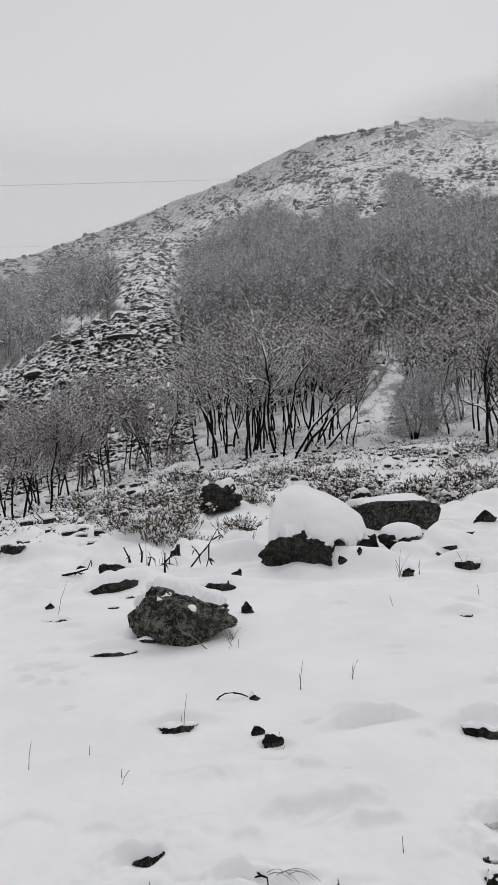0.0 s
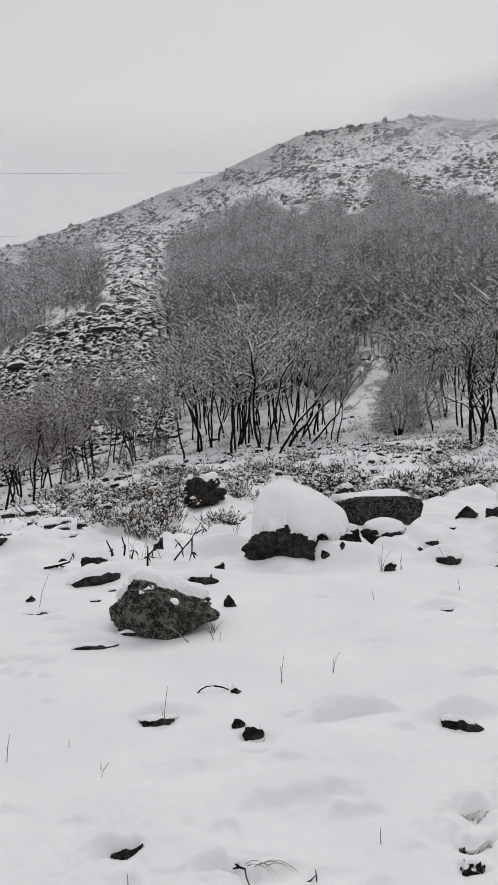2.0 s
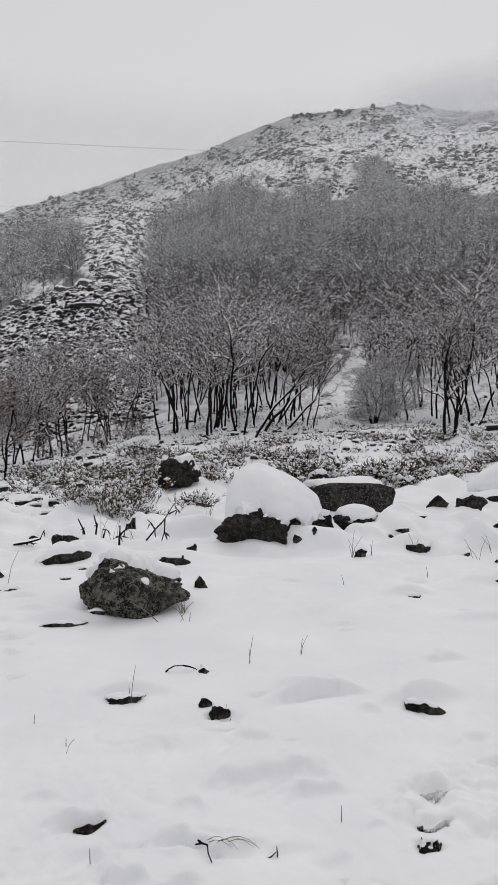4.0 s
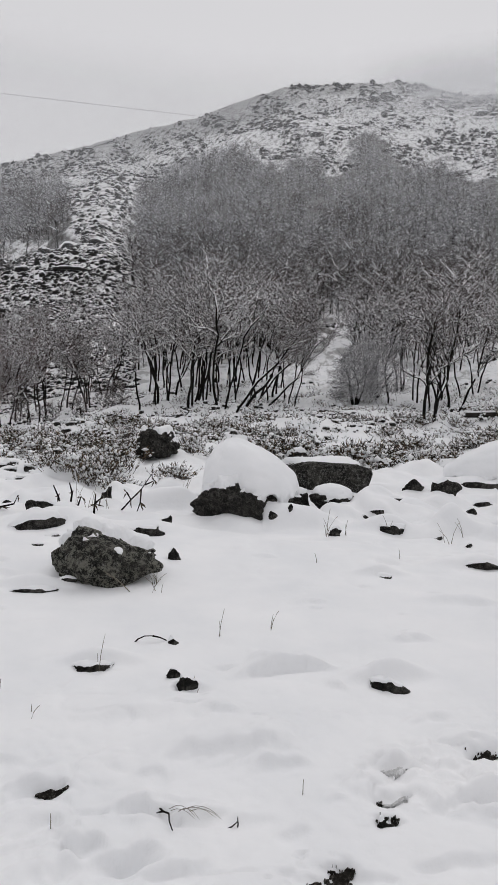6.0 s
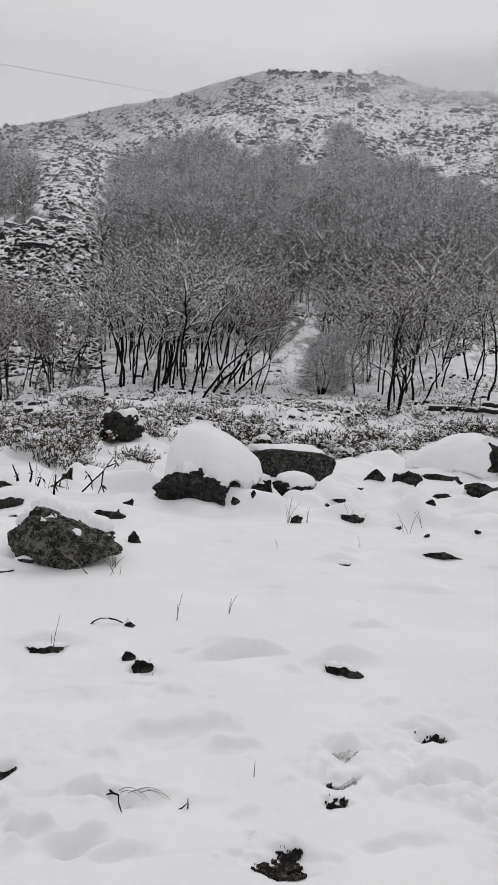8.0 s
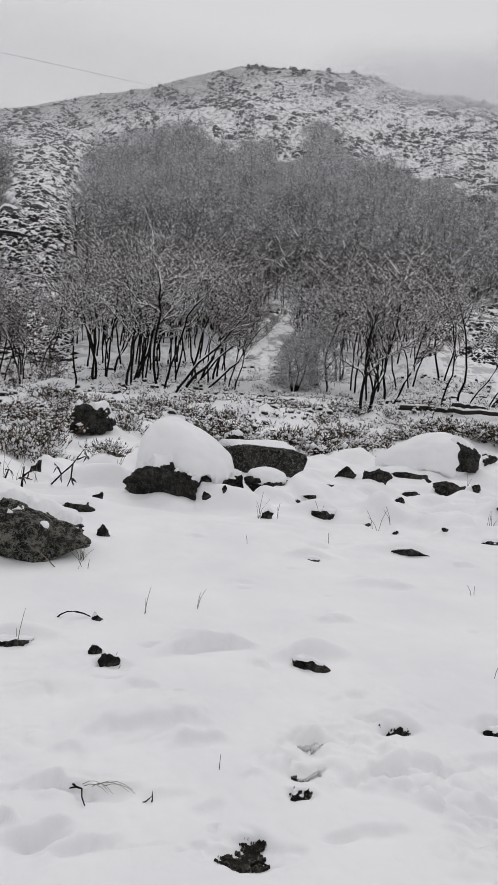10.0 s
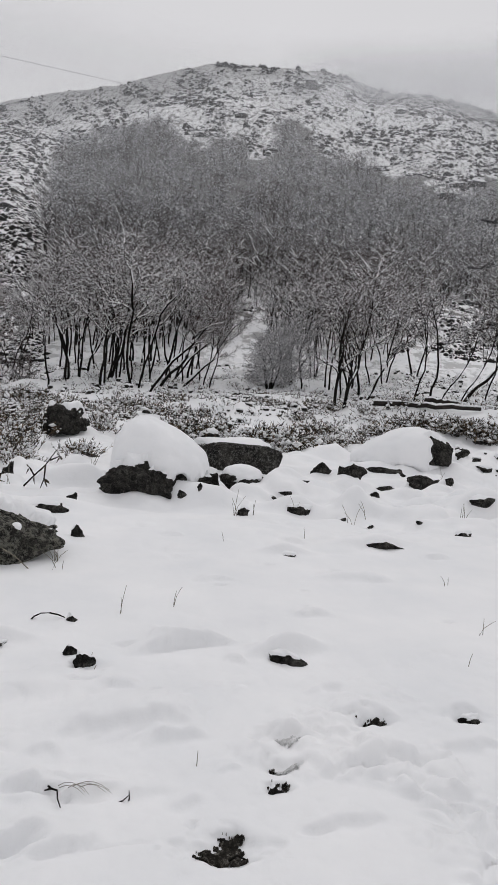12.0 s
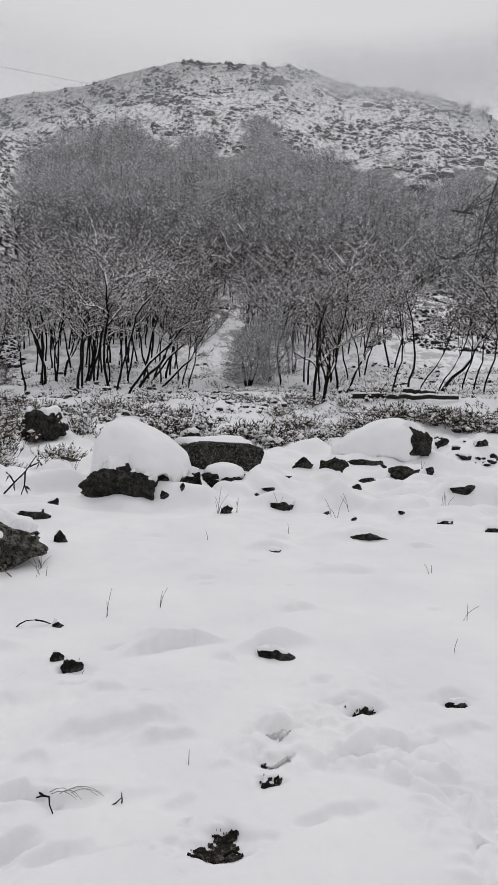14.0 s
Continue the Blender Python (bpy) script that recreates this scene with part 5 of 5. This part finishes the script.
# ---- log at the wood's edge ----
def beam(name, az0, az1, r, thick, parent_label, lift=0.0):
    a, b = np.array([*at(az0, r), 0.0]), np.array([*at(az1, r + 0.3), 0.0])
    a[2], b[2] = gz(a[0], a[1]) + lift, gz(b[0], b[1]) + lift
    steps = 12
    q = a + (b - a) * np.linspace(0, 1, steps + 1)[:, None]
    wob = np.random.default_rng(90).normal(size=(steps + 1, 3)) * 0.018
    q = q + wob
    rad = thick * (1 - 0.35 * np.linspace(0, 1, steps + 1))
    ob = thing(name, pose(*a), parent_label, "log")
    v, f = pipe(q - a, rad, 9)
    part("trunk", mesh_of("trunk", v, f, [WOOD], soft=True), ob)
    up = np.array([0, 0.03, thick * 0.75])
    v, f = pipe(q - a + up, rad * 0.72, 8)
    part("snow", mesh_of("snow", v, f, [SNOW], soft=True), ob, "strip of snow on the log")


beam("fallen_log", 26.2, 35.4, 22.3, 0.095, "dark fallen tree trunk lying in scrub, snow on top", 0.12)
beam("fallen_log", 30.6, 33.4, 22.9, 0.085, "short dark log lying across a longer one, snowy", 0.20)


# ---- pylon and power lines ----
def struts(pairs, rad):
    p = np.array([a for a, _ in pairs], float)
    q = np.array([b for _, b in pairs], float)
    return tubes(p, q, np.full(len(p), rad), np.full(len(p), rad), 4)


# the line runs square to the bearing of -2 degrees; the pylon stands 43 m off, 35.7 m along
LINE = Vector((-math.cos(radians(2)), -math.sin(radians(2)), 0))
AWAY = Vector((-math.sin(radians(2)), math.cos(radians(2)), 0))
stand = AWAY * 43 - LINE * 35.7
px, py = stand.x, stand.y
pz = gz(px, py)
pylon = thing("pylon", pose(px, py, pz, 0, 0, 0), "grey steel lattice pylon standing among bare trees", "pylon")
TOP = 19.8 - pz
ARMS = [(17.3 - pz, 5.0), (13.4 - pz, 6.2), (10.3 - pz, 6.2)]
levels = [(TOP * t, 1.8 * (1 - t) ** 0.8 + 0.12) for t in (0, 0.12, 0.24, 0.36, 0.47, 0.58, 0.68, 0.78, 0.87, 0.95, 1.0)]
corner = [(1, 1), (-1, 1), (-1, -1), (1, -1)]
for sx, sy in corner:
    v, f = struts([((sx * a, sy * a, z), (sx * b, sy * b, w)) for (z, a), (w, b) in zip(levels, levels[1:])], 0.065)
    part("leg", mesh_of("leg", v, f, [DARKSTEEL]), pylon)
for k in range(4):
    (sx, sy), (tx, ty) = corner[k], corner[(k + 1) % 4]
    pairs = []
    for (z, a), (w, b) in zip(levels, levels[1:]):
        pairs += [((sx * a, sy * a, z), (tx * b, ty * b, w)), ((tx * a, ty * a, z), (sx * b, sy * b, w)), ((sx * a, sy * a, z), (tx * a, ty * a, z))]
    v, f = struts(pairs, 0.04)
    part("lattice", mesh_of("lattice", v, f, [DARKSTEEL]), pylon)
WIRES = []
for h, length in ARMS:
    for side in (1, -1):
        d = AWAY * side
        tip = d * (length if side == 1 else 6.0) + Vector((0, 0, h))
        n = Vector((-d.y, d.x, 0))
        roots = [d * 0.6 + n * 0.6, d * 0.6 - n * 0.6]
        pairs = []
        for root in roots:
            lo, hi = root + Vector((0, 0, h)), root + Vector((0, 0, h + 1.2))
            pairs += [(lo, tip), (hi, tip)]
            for t in (0.3, 0.6):
                pairs.append((lo.lerp(tip, t), hi.lerp(tip, t + 0.15)))
        v, f = struts([(tuple(a), tuple(b)) for a, b in pairs], 0.04)
        arm = part("crossarm", mesh_of("crossarm", v, f, [DARKSTEEL]), pylon)
        for way in (1, -1):
            end = tip + LINE * way * 1.2
            p = np.array([tip.lerp(end, t)[:] for t in np.linspace(0, 1, 19)])
            rad = np.where(np.arange(19) % 2 == 0, 0.07, 0.12)
            v, f = pipe(p, rad, 8)
            part("insulator", mesh_of("insulator", v, f, [INSUL]), arm, "dark string of insulator discs")
        if side == 1 or h > 15 - pz:
            WIRES.append(tip + LINE * 1.2)
for tip in WIRES:
    start = tip + Vector((px, py, pz))
    n = 60
    t = np.linspace(0, 1, n + 1)[:, None]
    p = np.array(start[:])[None] + np.array(LINE[:])[None] * 190 * t
    p[:, 2] += (3.6 * t - 4 * 0.9 * t * (1 - t))[:, 0]
    v, f = pipe(p, np.full(n + 1, 0.007), 5)
    tagged(new("power_line", mesh_of("power_line", v, f, [STEEL])), "thin dark overhead power line", "power line", "overhead power lines")


# ---- dry stalks, twigs and bare patches in the snow ----
def stalk(name, x, y, pieces, label, m=GRASS, group="dry stalks in the snow", rad=0.003):
    """pieces: chains of points from the foot up, in metres."""
    ob = thing(name, pose(x, y, gz(x, y) - 0.01, 0, 0, 0), label, "grass" if m is GRASS else "branch", group)
    for chain in pieces:
        p = np.array(chain, float)
        v, f = pipe(p, rad * np.linspace(1, 0.45, len(p)), 5)
        part("blade" if m is GRASS else "twig", mesh_of("blade", v, f, [m], soft=True), ob)
        if m is BARK and rad > 0.011:
            r = np.random.default_rng(int(1000 * abs(x) + 10 * len(p)))
            for _ in range(5):
                b = p[0] + (p[-1] - p[0]) * r.uniform(0.3, 1.0)
                b = p[np.argmin(np.linalg.norm(p - b, axis=1))]
                d = r.normal(size=3) * [0.02, 0.01, 0.02] + [0, 0, -0.03]
                v, f = pipe(np.array([b, b + d, b + 2 * d + r.normal(size=3) * 0.01]), (0.003, 0.010, 0.002), 5)
                part("withered_leaf", mesh_of("withered_leaf", v, f, [LEAF], soft=True), ob)
    return ob


def blades(x, y, hs, seed, lean=0.3, rad=0.0025):
    r = np.random.default_rng(seed)
    out = []
    for h in hs:
        b = r.normal(size=2) * 0.02
        d = r.normal(size=2) * lean * h
        out.append([(b[0], b[1], 0), (b[0] + 0.3 * d[0], b[1] + 0.3 * d[1], 0.5 * h), (b[0] + 0.75 * d[0], b[1] + 0.75 * d[1], 0.85 * h), (b[0] + d[0], b[1] + d[1], h)])
    return stalk("grass", x, y, out, "thin dry grass stalks poking through the snow", rad=rad)


for k, (x, y, hs) in enumerate([(0.35, 3.96, (0.18, 0.1)), (0.69, 4.05, (0.17, 0.12)), (2.6, 3.4, (0.14, 0.1)), (2.9, 3.35, (0.1, 0.07)), (-0.36, 3.5, (0.18, 0.08)), (-1.15, 3.2, (0.15,)), (-0.85, 3.3, (0.06,)),
                                (-0.62, 3.05, (0.08, 0.05)), (-0.1, 4.9, (0.16, 0.13, 0.09)), (-0.08, 5.12, (0.12, 0.1, 0.09, 0.08, 0.11)), (-0.1, 5.14, (0.1, 0.09, 0.12)), (-1.15, 2.75, (0.05,)), (0.6, 2.35, (0.07,)), (-0.35, 2.25, (0.06,)), (1.75, 6.7, (0.3, 0.25, 0.2, 0.15)), (2.0, 6.8, (0.2, 0.16)),
                                (3.3, 6.9, (0.3, 0.26, 0.18)), (3.6, 7.2, (0.24, 0.2)), (-0.85, 8.3, (0.35, 0.2)), (-1.1, 8.6, (0.4, 0.3, 0.3)), (-1.3, 9.0, (0.4, 0.3)), (4.6, 6.6, (0.2, 0.15)), (5.2, 7.4, (0.25, 0.2)),
                                (2.3, 5.9, (0.12,)), (1.4, 5.6, (0.1,)), (2.7, 7.35, (0.2, 0.15)), (3.0, 4.4, (0.1, 0.08)), (2.2, 3.0, (0.09,)), (0.15, 3.3, (0.06, 0.04)), (-1.75, 6.0, (0.3,)), (0.2, 9.2, (0.35, 0.3, 0.25, 0.2)), (6.6, 10.2, (0.3, 0.2))]):
    blades(x, y, hs, 700 + k, rad=0.0014 + 0.00028 * y)
stalk("bent_stalk", -0.28, 4.92, [[(0, 0, 0), (-0.10, 0.0, 0.10), (-0.22, 0.03, 0.17), (-0.36, 0.05, 0.2)]], "long pale bent stalk leaning on a lichened boulder", rad=0.005)
stalk("dead_branch", -0.62, 8.2, [[(0, 0, 0.02), (0.12, 0.0, 0.16), (0.25, 0, 0.30), (0.38, 0.02, 0.5)], [(0.25, 0, 0.3), (0.24, 0, 0.12), (0.2, 0, 0)], [(0.12, 0, 0.16), (0.06, 0, 0.26)], [(0.3, 0, 0.36), (0.42, 0, 0.42)]],
      "dark dead branch with curled leaves stuck in the snow", BARK, "dead branches in the snow", 0.012)
stalk("dead_branch", -0.95, 8.0, [[(0, 0, 0), (0.01, 0, 0.15), (0.02, 0, 0.28)], [(0.01, 0, 0.15), (0.08, 0, 0.22)]], "short dark upright dead twig in the snow", BARK, "dead branches in the snow", 0.016)
stalk("dead_branch", -2.2, 8.5, [[(-0.2, 0, 0.02), (0, 0, 0.05), (0.15, 0, 0.09), (0.2, 0, 0.2)]], "thin dark twig lying on the snow", BARK, "dead branches in the snow", 0.018)
stalk("dead_branch", -1.5, 8.9, [[(0, 0, 0), (-0.05, 0, 0.2), (-0.12, 0, 0.36)], [(0.1, 0, 0), (0.14, 0, 0.25), (0.1, 0, 0.4)], [(0.2, 0, 0.0), (0.26, 0, 0.2)]], "dark withered weed stems in the snow", BARK, "dead branches in the snow", 0.018)
stalk("dead_branch", -0.07, 3.92, [[(-0.125, 0, 0.0), (-0.10, 0, 0.028), (-0.06, 0, 0.047), (-0.01, 0, 0.048)], [(-0.01, 0, 0.048), (0.04, 0, 0.036), (0.075, 0, 0.02), (0.10, 0, 0.0)]], "bowed dark twig breaking through the snow", BARK, "dead branches in the snow", 0.006)
stalk("dead_branch", 0.02, 2.29, [[(-0.02, 0.012, 0.012), (-0.006, -0.012, 0.014), (0.016, -0.028, 0.016), (0.018, -0.07, 0.014), (0.03, -0.105, 0.004)], [(-0.006, -0.012, 0.014), (-0.03, -0.016, 0.012)]], "crooked dark twig in trodden snow", BARK, "dead branches in the snow", 0.0045)
stalk("dead_branch", 0.285, 2.19, [[(0.0, 0, -0.01), (0.004, 0, 0.02), (0.001, 0, 0.05)], [(-0.045, 0, 0.004), (-0.02, 0, 0.012), (0.0, 0, 0.03)], [(0.0, 0.0, 0.004), (0.014, 0, 0.008)]], "small upright dark twig in the snow", BARK, "dead branches in the snow", 0.0035)


def patch(name, x, y, w, d, seed, m, label, ragged=0.9):
    """A ragged bare patch lying on the floor of a hollow in the snow."""
    n = 64
    u, t = np.meshgrid(np.linspace(-1, 1, n), np.linspace(-1, 1, n), indexing="ij")
    xs, ys = x + u * w, y + t * d
    here = 1 - 1.3 * np.hypot(u, t) + ragged * (0.75 * fbm(u * 1.7 + seed, t * 1.7, seed, 4) + 0.55 * fbm(u * 5 + seed, t * 5, seed + 2, 3))
    zs = land(xs, ys) + 0.009 + 0.006 * np.clip(here, 0, 1) + 0.003 * fbm(u * 9, t * 9, seed + 1, 2) - 0.012 * (here < 0.12)
    c = np.array([x, y, gz(x, y)])
    v = np.stack([xs, ys, zs], -1).reshape(-1, 3) - c
    a = (np.arange(n - 1)[:, None] * n + np.arange(n - 1)).ravel()
    keep = (here.ravel()[a] > 0.0) & (here.ravel()[a + n + 1] > 0.0)
    a = a[keep]
    f = np.concatenate([np.stack([a, a + n, a + n + 1], 1), np.stack([a, a + n + 1, a + 1], 1)])
    used, f = np.unique(f, return_inverse=True)
    ob = new(name, mesh_of(name, v[used], f.reshape(-1, 3), [m], soft=True))
    ob.matrix_basis = pose(*c)
    return tagged(ob, label, "ground patch", "bare patches in the snow")


patch("bare_patch", 0.555, 1.895, 0.115, 0.07, 821, SOIL, "wet black earth laid bare in trodden snow", 0.5)
patch("bare_patch", 0.62, 1.955, 0.05, 0.028, 824, SOIL, "small black hole of bare earth in the snow", 0.8)
stalk("dead_branch", 0.57, 1.88, [[(0.02, 0.0, 0.02), (0.05, 0.005, 0.03), (0.08, -0.01, 0.022), (0.095, -0.035, 0.0)], [(-0.03, -0.02, 0.012), (-0.07, -0.035, 0.014), (-0.10, -0.04, 0.0)]], "dark root ends sticking out of bare earth", BARK, "dead branches in the snow", 0.0045)
patch("bare_patch", 0.985, 2.455, 0.055, 0.05, 802, SLUSH, "grey slush in the heel of a footprint", 0.6)
patch("bare_patch", 0.91, 2.26, 0.06, 0.022, 803, SLUSH, "grey slush in a footprint")
patch("bare_patch", 0.86, 2.265, 0.02, 0.03, 812, SOIL, "sliver of dark earth in a footprint")
patch("bare_patch", 0.85, 2.165, 0.05, 0.03, 804, SOIL, "dark earth showing in a footprint")
patch("bare_patch", 1.42, 2.535, 0.085, 0.022, 805, SOIL, "thin strip of dark grass under trodden snow")
patch("bare_patch", -0.43, 2.448, 0.11, 0.026, 806, SOIL, "dark hollow of earth under a lip of snow", 0.5)
lying = np.random.default_rng(807)
strands = []
for _ in range(6):
    u, w, rise, back = lying.uniform(-0.09, 0.02), lying.uniform(0.06, 0.12), lying.uniform(0.006, 0.018), lying.uniform(-0.01, 0.03)
    strands.append([(u + q * w, back - 0.05 * q * q, 0.008 + 4 * rise * q * (1 - q)) for q in (0, 0.25, 0.5, 0.75, 1)])
stalk("grass", 0.12, 2.265, strands, "flattened dry grass blades beside a twig in trodden snow", rad=0.0013)
patch("bare_patch", 1.905, 2.475, 0.055, 0.02, 809, SOIL, "dark earth under a small lip of snow")
